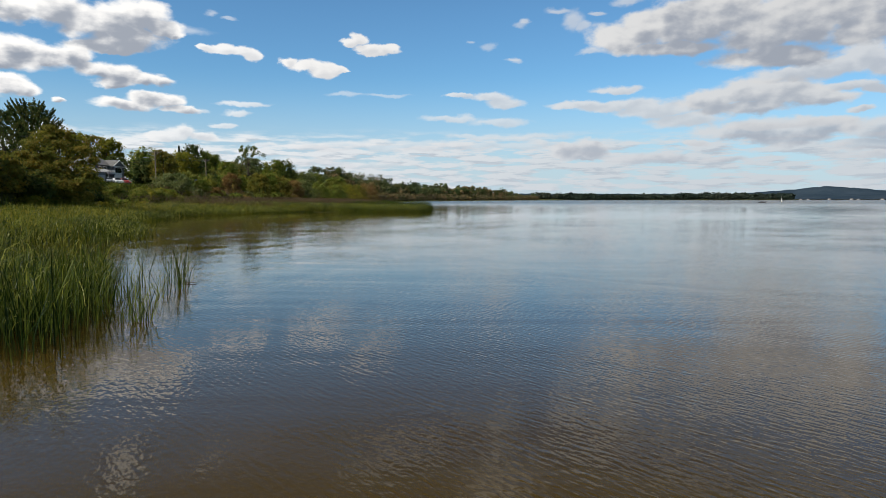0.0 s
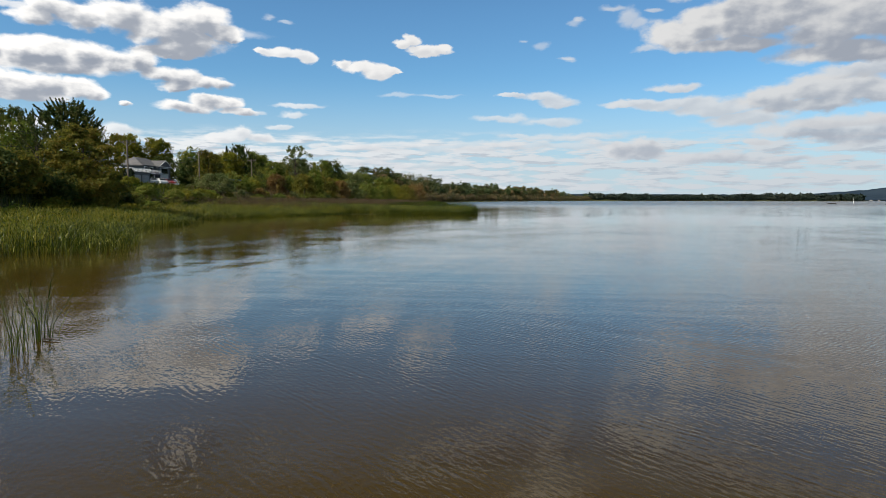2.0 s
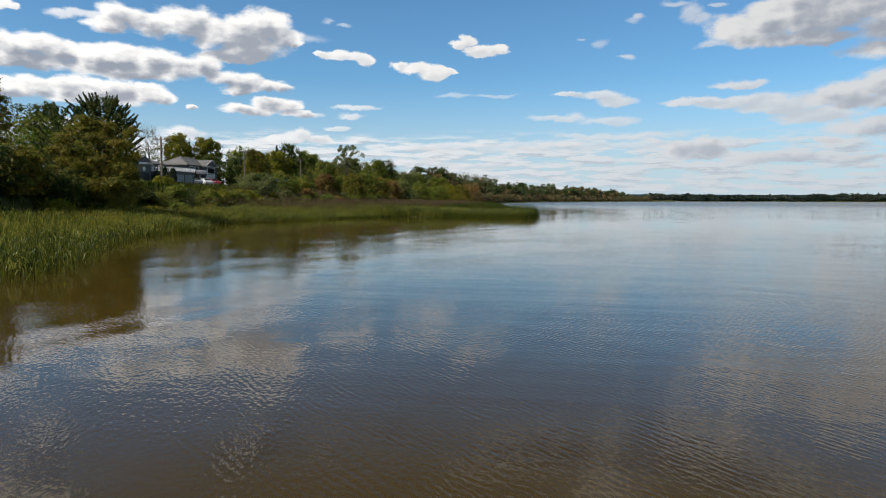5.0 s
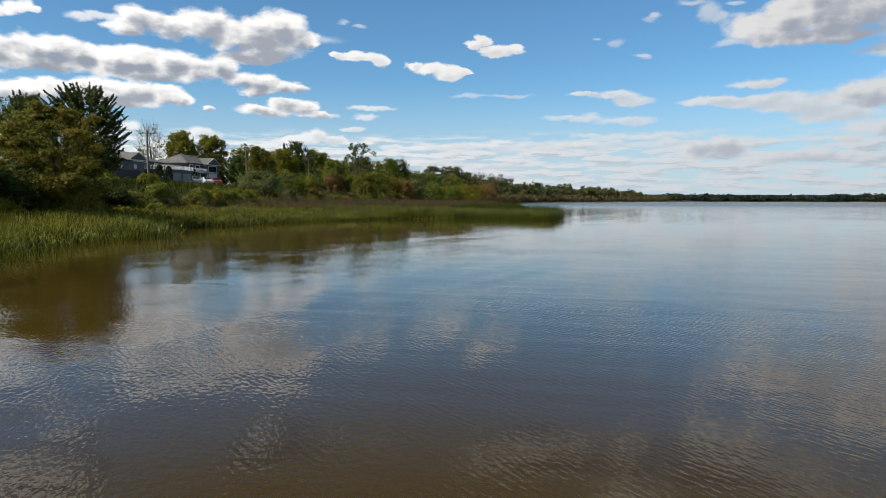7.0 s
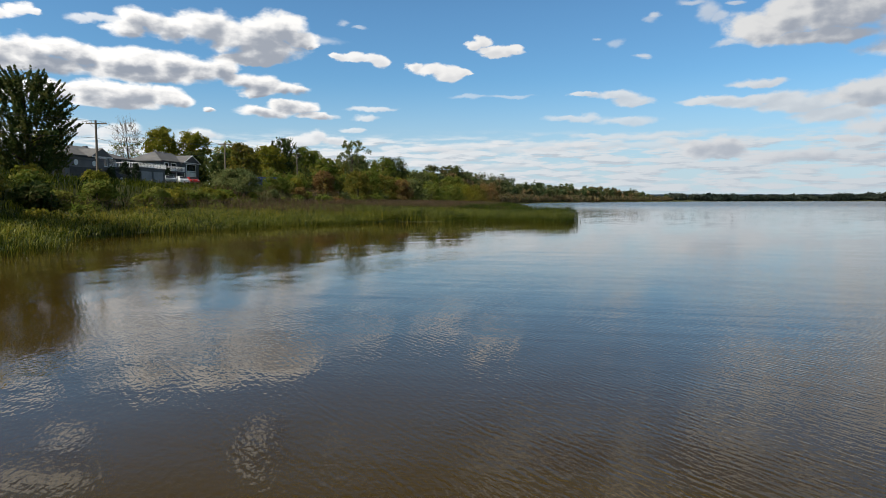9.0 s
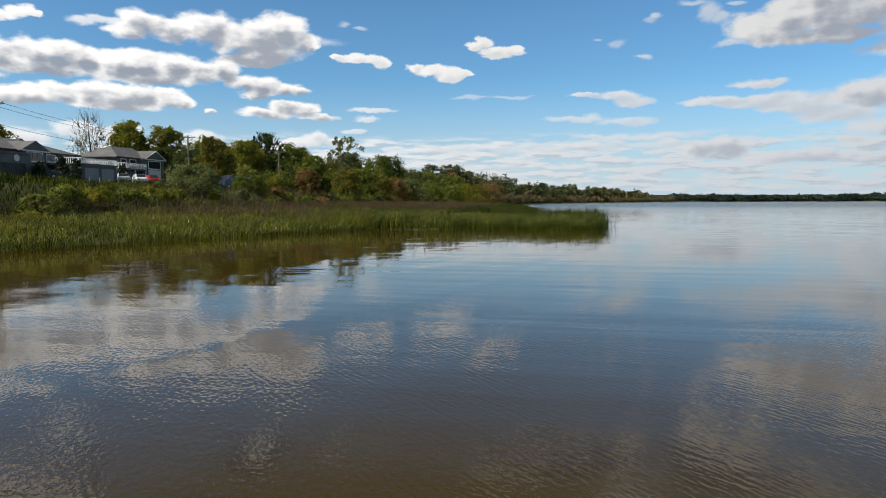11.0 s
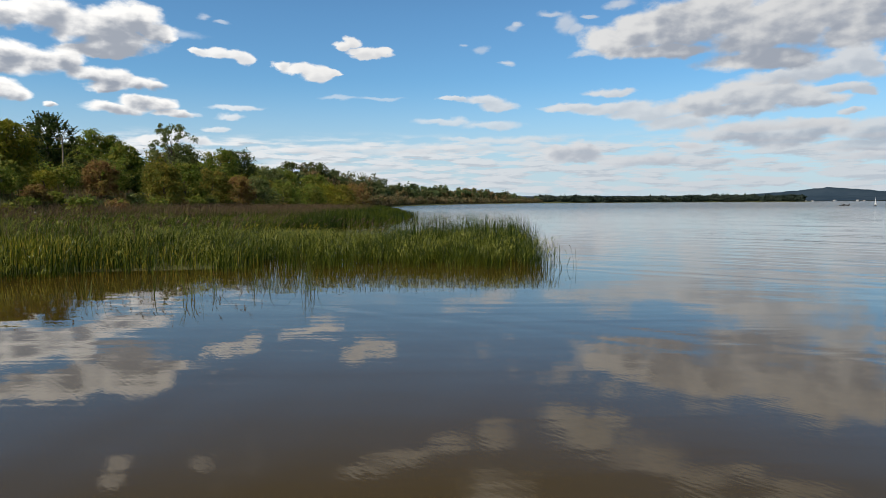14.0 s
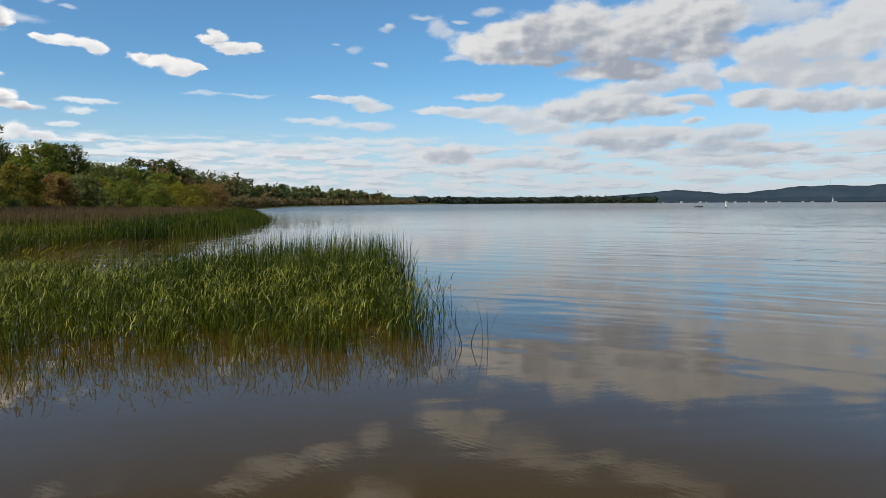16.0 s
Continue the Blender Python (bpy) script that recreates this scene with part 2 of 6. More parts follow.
bank([(-46.1, 7.8, 2.3, 0.86), (-43.4, 7.9, 2.1, 0.89), (-41.1, 8.3, 1.62, 0.82), (-39.4, 8.4, 1.75, 0.92), (-37.5, 8.4, 1.73, 1.02), (-35.7, 8.5, 1.54, 0.95), (-34, 8.3, 1.5, 0.88), (-32.6, 7.9, 1.02, 0.62), (-37.5, 7.6, 3.16, 0.51), (-30.5, 7.3, 0.44, 0.27)], 0.95, 0.3, 1)
# heaps higher up, which the water mirrors
bank([(-45.0, 20.0, 2.4, 1.5), (-42.0, 21.2, 2.0, 1.2), (-41.5, 17.2, 1.6, 0.9)], 0.45, 0.9, 0.75)
bank([(-27.4, 21.4, 1.0, 1.0), (-26.9, 19.8, 1.1, 1.1)], 0.4, 0.8, 0.75)
bank([(-20.5, 21.0, 0.8, 0.8)], 0.3, 1.0, 0.5)
bank([(-3.0, 21.8, 3.4, 1.2), (1.2, 21.0, 2.6, 0.9), (5.2, 20.3, 2.2, 1.2), (-7.0, 22.8, 2.4, 0.8)], 0.45, 1.0, 0.8)
bank([(11.4, 18.6, 2.0, 1.5), (13.6, 19.8, 2.0, 1.4), (15.4, 18.4, 1.6, 0.9)], 0.45, 0.6, 0.85)
bank([(19.5, 21.4, 2.6, 1.3), (22.6, 22.2, 2.4, 1.2), (26.0, 21.4, 2.0, 0.8)], 0.5, 0.9, 0.8)
bank([(30.0, 22.4, 3.0, 1.2), (33.6, 22.9, 2.4, 1.2)], 0.5, 0.9, 0.8)
back = W.add("ShaderNodeBackground")
WT.links.new(sky_colour, back.inputs[0])
back.inputs[1].default_value = 0.105
WT.links.new(back.outputs[0], W.add("ShaderNodeOutputWorld").inputs[0])

sun_data = bpy.data.lights.new("sun", "SUN")
sun_data.energy, sun_data.angle, sun_data.color = 5.0, radians(0.55), (1.0, 0.93, 0.82)
sun = new("sun", sun_data)
sun_from = Vector((math.sin(radians(SUN_AZ)) * math.cos(radians(SUN_EL)), math.cos(radians(SUN_AZ)) * math.cos(radians(SUN_EL)), math.sin(radians(SUN_EL))))
sun.matrix_world = look(sun_from * 100, (0, 0, 0))
scene.view_settings.exposure = 0.0


# ---- materials ----
def material(name, build, rough=0.8, spec=0.3, metal=0.0):
    """A Principled material; build(N, P, position) sets its sockets."""
    m = bpy.data.materials.new(name)
    m.use_nodes = True
    N = Nodes(m.node_tree)
    P = m.node_tree.nodes["Principled BSDF"]
    P.inputs["Roughness"].default_value, P.inputs["Specular IOR Level"].default_value, P.inputs["Metallic"].default_value = rough, spec, metal
    where = N.add("ShaderNodeNewGeometry").outputs["Position"]
    build(N, P, where)
    return m


def bump(N, P, height, depth, strength=1.0):
    b = N.add("ShaderNodeBump")
    N.put(b.inputs["Height"], height)
    b.inputs["Distance"].default_value, b.inputs["Strength"].default_value = depth, strength
    N.put(P.inputs["Normal"], b.outputs[0])


def plain(name, c1, c2, scale=3.0, rough=0.7, spec=0.3, metal=0.0, depth=0.004, fine=40.0):
    """Two tones in large stains and fine grain, with a light relief."""
    def build(N, P, where):
        big, small = N.noise(where, scale, 4.0), N.noise(where, fine, 3.0)
        N.put(P.inputs["Base Color"], N.mix(N.math("ADD", N.math("MULTIPLY", N.ramp(big, 0.3, 0.7), 0.65), N.math("MULTIPLY", small, 0.35)), c1, c2))
        if depth:
            bump(N, P, small, depth)
    return material(name, build, rough, spec, metal)


def leafy(name, c1, c2, c3, patch=0.35, glow=0.35, rough=0.55, spec=0.15):
    """Leaves: each its own tone, whole boughs drifting between tones, some light passing through."""
    m = bpy.data.materials.new(name)
    m.use_nodes = True
    N = Nodes(m.node_tree)
    P = m.node_tree.nodes["Principled BSDF"]
    P.inputs["Roughness"].default_value, P.inputs["Specular IOR Level"].default_value = rough, spec
    geo = N.add("ShaderNodeNewGeometry")
    each, where = geo.outputs["Random Per Island"], geo.outputs["Position"]
    bough = N.noise(where, patch, 3.0)
    tone = N.mix(N.ramp(N.math("ADD", N.math("MULTIPLY", each, 0.6), N.math("MULTIPLY", bough, 0.8)), 0.35, 1.05, smooth=False), c1, c2)
    tone = N.mix(N.ramp(N.math("ADD", bough, N.math("MULTIPLY", each, 0.35)), 0.62, 0.86), tone, c3)
    N.put(P.inputs["Base Color"], tone)
    t = N.add("ShaderNodeBsdfTranslucent")
    N.put(t.inputs[0], tone)
    mixed = N.add("ShaderNodeMixShader")
    mixed.inputs[0].default_value = glow
    m.node_tree.links.new(P.outputs[0], mixed.inputs[1])
    m.node_tree.links.new(t.outputs[0], mixed.inputs[2])
    m.node_tree.links.new(mixed.outputs[0], m.node_tree.nodes["Material Output"].inputs[0])
    return m


def water_look(N, P, where):
    stain = N.noise(where, 0.05, 3.0)
    N.put(P.inputs["Base Color"], N.mix(stain, (0.047, 0.0300, 0.0052), (0.057, 0.0365, 0.0074)))
    P.inputs["IOR"].default_value = 1.33
    P.inputs["Specular IOR Level"].default_value = 0.5
    turned = N.add("ShaderNodeMapping")
    N.put(turned.inputs[0], where)
    turned.vector_type = "TEXTURE"
    turned.inputs["Rotation"].default_value = (0, 0, radians(-56))
    turned.inputs["Scale"].default_value = (2.3, 1.0, 1.0)
    apart = N.add("ShaderNodeSeparateXYZ")
    N.put(apart.inputs[0], where)
    wind = N.math("MULTIPLY", N.ramp(N.noise(where, 0.16, 2.0), 0.36, 0.66, 0.38, 1.0), N.ramp(apart.outputs[1], 85.0, 50.0))
    ripple = N.noise(turned.outputs[0], 18.0, 1.0, 0.4, 0.3)
    fine = N.noise(turned.outputs[0], 22.0, 2.0, 0.5)
    swell_low = N.add("ShaderNodeMapping")
    N.put(swell_low.inputs[0], where)
    swell_low.inputs["Rotation"].default_value = (0, 0, radians(12))
    swell_low.inputs["Scale"].default_value = (0.16, 1.0, 1.0)
    long_wave = N.noise(swell_low.outputs[0], 0.42, 2.0, 0.5, 0.3)
    mid_wave = N.noise(swell_low.outputs[0], 1.3, 2.0, 0.5, 0.3)
    # long low waves running in to the shore, their crests nearly along it
    shoreward = N.add("ShaderNodeMapping")
    N.put(shoreward.inputs[0], where)
    shoreward.vector_type = "TEXTURE"
    shoreward.inputs["Rotation"].default_value = (0, 0, radians(-16))
    shoreward.inputs["Scale"].default_value = (1.0, 7.0, 1.0)
    shore_wave = N.noise(shoreward.outputs[0], 0.24, 2.0, 0.45, 0.4)
    # trains of small waves, their crests wandering
    across = N.add("ShaderNodeMapping")
    N.put(across.inputs[0], where)
    across.vector_type = "TEXTURE"
    across.inputs["Rotation"].default_value = (0, 0, radians(-46))
    across.inputs["Scale"].default_value = (3.0, 1.0, 1.0)
    run = N.add("ShaderNodeSeparateXYZ")
    N.put(run.inputs[0], across.outputs[0])
    phase = N.math("ADD", N.math("MULTIPLY", run.outputs[1], 50.0), N.math("MULTIPLY", N.noise(across.outputs[0], 1.3, 2.0, 0.5), 22.0))
    train = N.math("MULTIPLY", N.math("SINE", phase), N.ramp(N.noise(across.outputs[0], 2.6, 2.0, 0.5), 0.35, 0.70))
    # a slow train of longer waves past the point
    slow = N.add("ShaderNodeMapping")
    N.put(slow.inputs[0], where)
    slow.vector_type = "TEXTURE"
    slow.inputs["Rotation"].default_value = (0, 0, radians(-37))
    slow.inputs["Scale"].default_value = (5.0, 1.0, 1.0)
    slow_run = N.add("ShaderNodeSeparateXYZ")
    N.put(slow_run.inputs[0], slow.outputs[0])
    slow_phase = N.math("ADD", N.math("MULTIPLY", slow_run.outputs[1], 2.2), N.math("MULTIPLY", N.noise(slow.outputs[0], 0.2, 3.0, 0.55), 26.0))
    slow_train = N.math("MULTIPLY", N.math("SINE", slow_phase), N.math("MULTIPLY", N.ramp(N.noise(slow.outputs[0], 0.11, 2.0, 0.5), 0.38, 0.62, 0.15, 1.0), N.math("MULTIPLY", N.math("MULTIPLY", N.ramp(apart.outputs[1], 84.0, 112.0, 0.25, 1.0), N.ramp(apart.outputs[1], 230.0, 140.0, 0.25, 1.0)), N.ramp(apart.outputs[0], -6.0, 10.0, 0.25, 1.0))))
    ripple = N.math("ADD", N.math("MULTIPLY", ripple, 0.55), N.math("MULTIPLY", train, 0.085))
    level = N.math("MULTIPLY", N.math("ADD", ripple, N.math("MULTIPLY", fine, 0.12)), N.math("ADD", 0.10, N.math("MULTIPLY", wind, 0.9)))
    level = N.math("ADD", N.math("MULTIPLY", level, 0.0078), N.math("ADD", N.math("ADD", N.math("MULTIPLY", long_wave, 0.013), N.math("MULTIPLY", shore_wave, 0.042)), N.math("ADD", N.math("MULTIPLY", slow_train, 0.0052), N.math("MULTIPLY", mid_wave, 0.0036))))
    N.put(P.inputs["Roughness"], N.ramp(apart.outputs[1], 90.0, 420.0, 0.025, 0.25))
    bump(N, P, level, 1.0)


M_WATER = material("lake_water", water_look, rough=0.02, spec=0.5)
M_GROUND = plain("grassy_ground", (0.05, 0.065, 0.018), (0.10, 0.095, 0.04), 0.15, 0.95, 0.1, depth=0.03, fine=6.0)
M_REED = leafy("reed_green", (0.008019, 0.02184, 0.00207), (0.04234, 0.07002, 0.00425), (0.09331, 0.1098, 0.009568), 0.12, 0.42, 0.45)
M_REED_MARSH = leafy("reed_sunny", (0.0103, 0.02277, 0.002), (0.05148, 0.07681, 0.0044), (0.1298, 0.1404, 0.012), 0.12, 0.42, 0.45)
M_REED_DARK = leafy("reed_deep_green", (0.005414, 0.01621, 0.002218), (0.03288, 0.06217, 0.005613), (0.1074, 0.1352, 0.0196), 0.2, 0.35, 0.45)
M_REED_YELLOW = leafy("marsh_grass", (0.1014, 0.1248, 0.01188), (0.2113, 0.2071, 0.02002), (0.312, 0.2535, 0.033), 0.1, 0.4)
M_REED_BROWN = leafy("reed_brown", (0.090, 0.062, 0.034), (0.195, 0.120, 0.068), (0.096, 0.096, 0.024), 0.15, 0.35)
M_REED_LEAF = leafy("reed_leaf", (0.01512, 0.03089, 0.001764), (0.08732, 0.1263, 0.007438), (0.2925, 0.2921, 0.04586), 0.5, 0.35, 0.42, 0.3)
M_GOLDENROD = leafy("goldenrod", (0.20, 0.17, 0.01), (0.34, 0.28, 0.015), (0.30, 0.25, 0.02), 0.4, 0.3)
M_PLUME = leafy("reed_plume", (0.0744, 0.0493, 0.03025), (0.1364, 0.0928, 0.055), (0.1674, 0.116, 0.0715), 0.3, 0.3)
M_BARK = plain("bark", (0.055, 0.042, 0.032), (0.12, 0.10, 0.08), 1.5, 0.95, 0.1, depth=0.02, fine=14.0)
M_TWIG = plain("pale_twigs", (0.20, 0.17, 0.14), (0.32, 0.28, 0.24), 2.0, 0.9, 0.1, depth=0.0)
M_DARK_LEAF = leafy("leaf_dark_maple", (0.040, 0.066, 0.018), (0.095, 0.130, 0.028), (0.12, 0.12, 0.03), 0.4, 0.42)
M_GREEN_LEAF = leafy("leaf_green", (0.099, 0.143, 0.02), (0.1925, 0.2365, 0.034), (0.242, 0.231, 0.045), 0.3, 0.5)
M_YELLOW_LEAF = leafy("leaf_turning_yellow", (0.140, 0.160, 0.018), (0.26, 0.255, 0.025), (0.32, 0.265, 0.03), 0.35, 0.5)
M_GOLD_LEAF = leafy("leaf_gold_orange", (0.105, 0.120, 0.020), (0.21, 0.20, 0.028), (0.25, 0.19, 0.032), 0.45, 0.5)
M_RUST_LEAF = leafy("leaf_rust", (0.17, 0.105, 0.040), (0.36, 0.19, 0.08), (0.24, 0.19, 0.045), 0.4, 0.5)
M_WILLOW_LEAF = leafy("leaf_willow", (0.08625, 0.1207, 0.0352), (0.1725, 0.2012, 0.0638), (0.2185, 0.23, 0.0825), 0.4, 0.45)
M_SPRUCE_LEAF = leafy("leaf_spruce", (0.014, 0.030, 0.014), (0.035, 0.055, 0.024), (0.045, 0.06, 0.025), 0.5, 0.1)
# far leaf colours are raised, partly to stand in for haze over the trees
M_FAR_LEAF_HAZED = leafy("far_leaf_hazed", (0.0935, 0.1029, 0.04), (0.187, 0.168, 0.06), (0.253, 0.168, 0.08), 0.05, 0.4)
M_RUST_FAR = leafy("far_leaf_bronze", (0.095, 0.092, 0.045), (0.175, 0.145, 0.070), (0.215, 0.155, 0.080), 0.03, 0.4)
# the dark green is lifted too, for the same haze
M_FAR_DARK_HAZED = leafy("far_leaf_dark_hazed", (0.052, 0.0836, 0.03), (0.105, 0.1375, 0.045), (0.13, 0.132, 0.05), 0.02, 0.3)
M_FAR_BELT = leafy("far_leaf_belt", (0.020, 0.034, 0.026), (0.040, 0.056, 0.040), (0.050, 0.058, 0.040), 0.01, 0.2)
M_DEADWOOD = plain("bleached_wood", (0.22, 0.19, 0.16), (0.40, 0.36, 0.31), 2.0, 0.9, 0.1, depth=0.006, fine=22.0)
M_STONE = plain("shore_stone", (0.22, 0.21, 0.20), (0.42, 0.41, 0.39), 2.0, 0.9, 0.2, depth=0.02, fine=9.0)
M_SIDING = plain("grey_siding", (0.10, 0.105, 0.11), (0.135, 0.14, 0.145), 0.5, 0.75, 0.25, depth=0.004, fine=12.0)
M_BRICK = plain("grey_brick", (0.14, 0.135, 0.135), (0.20, 0.19, 0.19), 0.8, 0.9, 0.2, depth=0.01, fine=16.0)
M_ROOF = plain("roof_shingle", (0.12, 0.12, 0.12), (0.19, 0.185, 0.18), 0.7, 0.9, 0.2, depth=0.015, fine=18.0)
M_WHITE = plain("white_paint", (0.74, 0.74, 0.72), (0.82, 0.82, 0.80), 0.8, 0.5, 0.4, depth=0.001)
M_GARAGE = plain("garage_grey", (0.24, 0.25, 0.26), (0.31, 0.32, 0.33), 0.8, 0.6, 0.3, depth=0.001)
M_DARKTRIM = plain("dark_trim", (0.03, 0.03, 0.03), (0.06, 0.06, 0.06), 2.0, 0.6, 0.4, depth=0.001)
M_WOOD = plain("pole_wood", (0.14, 0.115, 0.09), (0.24, 0.20, 0.16), 1.0, 0.9, 0.2, depth=0.01, fine=20.0)
M_METAL = plain("galvanised", (0.35, 0.36, 0.37), (0.45, 0.46, 0.47), 2.0, 0.45, 0.5, 0.7, 0.001)
M_ASPHALT = plain("asphalt", (0.045, 0.045, 0.046), (0.065, 0.064, 0.062), 0.4, 0.9, 0.2, depth=0.006, fine=25.0)
M_RUBBER = plain("tyre_rubber", (0.02, 0.02, 0.02), (0.035, 0.035, 0.035), 4.0, 0.85, 0.2, depth=0.002)
# the blue of the air's haze is mixed into the forest's base colour
M_HILL_HAZED = plain("far_forest_hill_hazed", (0.024, 0.042, 0.064), (0.040, 0.060, 0.082), 0.008, 1.0, 0.0, depth=3.0, fine=0.05)


# ---- mesh helpers ----
rng = np.random.default_rng(7)


def link_mesh(name, verts, faces, mat, parent=None, label="", smooth=False):
    me = bpy.data.meshes.new(name)
    me.from_pydata(verts if isinstance(verts, list) else verts.tolist(), [], faces if isinstance(faces, list) else faces.tolist())
    me.materials.append(mat)
    if smooth:
        me.polygons.foreach_set("use_smooth", [True] * len(me.polygons))
    ob = new(name, me)
    ob.parent = parent
    return tagged(ob, label)


def big_mesh(name, verts, tris, mat, parent=None, label=""):
    """A mesh of triangles from arrays, made fast."""
    me = bpy.data.meshes.new(name)
    n, k = len(verts), len(tris)
    me.vertices.add(n)
    me.vertices.foreach_set("co", np.ascontiguousarray(verts, dtype=np.float32).ravel())
    me.loops.add(3 * k)
    me.loops.foreach_set("vertex_index", np.ascontiguousarray(tris, dtype=np.int32).ravel())
    me.polygons.add(k)
    me.polygons.foreach_set("loop_start", np.arange(0, 3 * k, 3, dtype=np.int32))
    me.update(calc_edges=True)
    me.materials.append(mat)
    ob = new(name, me)
    ob.parent = parent
    return tagged(ob, label)


def part(name, bm, mat, parent=None, label="", smooth=False):
    me = bpy.data.meshes.new(name)
    bm.to_mesh(me)
    bm.free()
    me.materials.append(mat)
    if smooth:
        me.polygons.foreach_set("use_smooth", [True] * len(me.polygons))
    ob = new(name, me)
    ob.parent = parent
    return tagged(ob, label)


def thing(name, m, label, category, group="", kind=""):
    ob = new(name)
    ob.matrix_world = m
    return tagged(ob, label, category, group, kind)


def box(bm, x0, x1, y0, y1, z0, z1, bevel=0.0):
    r = bmesh.ops.create_cube(bm, size=1.0, matrix=Matrix.Translation(((x0 + x1) / 2, (y0 + y1) / 2, (z0 + z1) / 2)) @ Matrix.Diagonal((x1 - x0, y1 - y0, z1 - z0, 1)))
    if bevel:
        edges = list({e for v in r["verts"] for e in v.link_edges})
        bmesh.ops.bevel(bm, geom=edges, offset=bevel, segments=2, affect="EDGES")
    return bm


def boxed(name, mat, parent, x0, x1, y0, y1, z0, z1, bevel=0.0, label=""):
    return part(name, box(bmesh.new(), x0, x1, y0, y1, z0, z1, bevel), mat, parent, label)


def tube(path, radii, sides=6):
    """Vertices and triangles of a tapered tube along a path."""
    path, verts, tris = np.asarray(path, float), [], []
    for i, p in enumerate(path):
        d = path[min(i + 1, len(path) - 1)] - path[max(i - 1, 0)]
        d = d / (np.linalg.norm(d) + 1e-9)
        a = np.cross(d, (0.3, 0.9, 0.1) if abs(d[2]) > 0.8 else (0, 0, 1))
        a /= np.linalg.norm(a) + 1e-9
        b = np.cross(d, a)
        for k in range(sides):
            u = 2 * math.pi * k / sides
            verts.append(p + radii[i] * (math.cos(u) * a + math.sin(u) * b))
    for i in range(len(path) - 1):
        for k in range(sides):
            q, w = i * sides + k, i * sides + (k + 1) % sides
            tris += [(q, w, w + sides), (q, w + sides, q + sides)]
    return np.array(verts), np.array(tris)


def join(pieces):
    verts, tris, base = [], [], 0
    for v, t in pieces:
        verts.append(v)
        tris.append(np.asarray(t) + base)
        base += len(v)
    return np.concatenate(verts), np.concatenate(tris)


def value_noise(x, y, cell, seed):
    """Smooth noise 0..1 on the plan, in cells of that many metres."""
    g = np.random.default_rng(seed).random((257, 257))
    u, v = np.asarray(x) / cell + 1000.0, np.asarray(y) / cell + 1000.0
    i, j = np.floor(u).astype(int), np.floor(v).astype(int)
    fu, fv = u - i, v - j
    fu, fv = fu * fu * (3 - 2 * fu), fv * fv * (3 - 2 * fv)
    i0, i1, j0, j1 = i % 257, (i + 1) % 257, j % 257, (j + 1) % 257
    return (g[i0, j0] * (1 - fu) + g[i1, j0] * fu) * (1 - fv) + (g[i0, j1] * (1 - fu) + g[i1, j1] * fu) * fv


# ---- the lie of the land ----
def toe(y):
    """Where the bank meets the marsh, for each y."""
    return np.interp(y, [-400, 0, 60, 77, 100, 137, 190, 233, 300, 330, 400, 460, 560, 740, 900, 1100, 1300, 1500],
                     [-30, -35, -39, -41, -44, -50, -54, -53, -44, -40, -40, -37, -36, -16, 22, 88, 180, 300])


def far_edge(x):
    """Where the far shore begins, for each x."""
    return np.interp(x, [-1000, 150, 300, 500, 800, 1010, 1050, 1300, 2500, 4800], [1300, 1300, 1500, 1650, 1760, 1850, 2900, 3000, 3000, 2600])


def reed_line(y):
    """The lakeward edge of the reeds along the shore, for each y."""
    return np.interp(y, [-60, 20, 31, 32.5, 35, 42, 51, 60, 66, 70, 77, 85, 93, 101, 106, 108.5, 110.0, 125, 127, 130, 136, 150, 157, 159.5, 172, 186, 218, 343, 400, 470],
                  [-20, -20, -19.5, -16.5, -15, -19, -24, -27, -26.5, -30.5, -33, -31, -28, -25, -22.5, -20.5, -2.7, -2.1, -4, -15, -24, -24, -22, -13.5, -12, -10.8, -11.8, -24, -31, -37])


def reed_edge(y):
    return reed_line(y) + (value_noise(y, 0 * np.asarray(y), 1.7, 5) - 0.5) * 1.4


def ground_z(x, y):
    x, y = np.asarray(x, float), np.asarray(y, float)
    s = np.maximum(toe(y) - x, (y - far_edge(x)) * 0.6)
    wide = np.where(y < 470, np.maximum(reed_line(y) - toe(y), 4.0), 8.0)
    shallow = np.clip(0.65 + np.minimum(s, 0) / wide * 0.95, -1.2, 0.65)
    rise = np.clip(s / 9.0, 0, 1)
    rise = rise * rise * (3 - 2 * rise)
    bank = 3.6 * np.interp(y, [300, 420], [1.0, 0.3]) * rise + 2.0 * np.clip((s - 9) / 24.0, 0, 1) + 5.0 * np.clip((s - 45) / 120.0, 0, 1)
    rough = (value_noise(x, y, 3.0, 11) - 0.5) * 0.35 * np.clip(s / 4.0, 0, 1)
    return shallow + bank + rough


def graded(lo, hi, a, b, fine, n):
    """Steps that are fine from a to b and widen outside."""
    mid = np.arange(a, b, fine)
    left = a - (a - lo) * np.linspace(1, 0, n, endpoint=False) ** 2.2
    right = b + (hi - b) * np.linspace(0, 1, n) ** 2.2
    return np.concatenate([left, mid, right])


gx, gy = graded(-1500, 4800, -110, 0, 1.6, 40), graded(-400, 4800, 0, 340, 3.0, 60)
GX, GY = np.meshgrid(gx, gy, indexing="ij")
GZ = ground_z(GX, GY)
gv = np.stack([GX, GY, GZ], -1).reshape(-1, 3)
cells = np.arange(len(gx) * len(gy)).reshape(len(gx), len(gy))
q00, q10, q11, q01 = (a.ravel() for a in (cells[:-1, :-1], cells[1:, :-1], cells[1:, 1:], cells[:-1, 1:]))
ground = big_mesh("ground", gv, np.concatenate([np.stack([q00, q10, q11], 1), np.stack([q00, q11, q01], 1)]), M_GROUND)
tagged(ground, "grassy bank and muddy lake bed under the marsh", "ground", kind="structure")

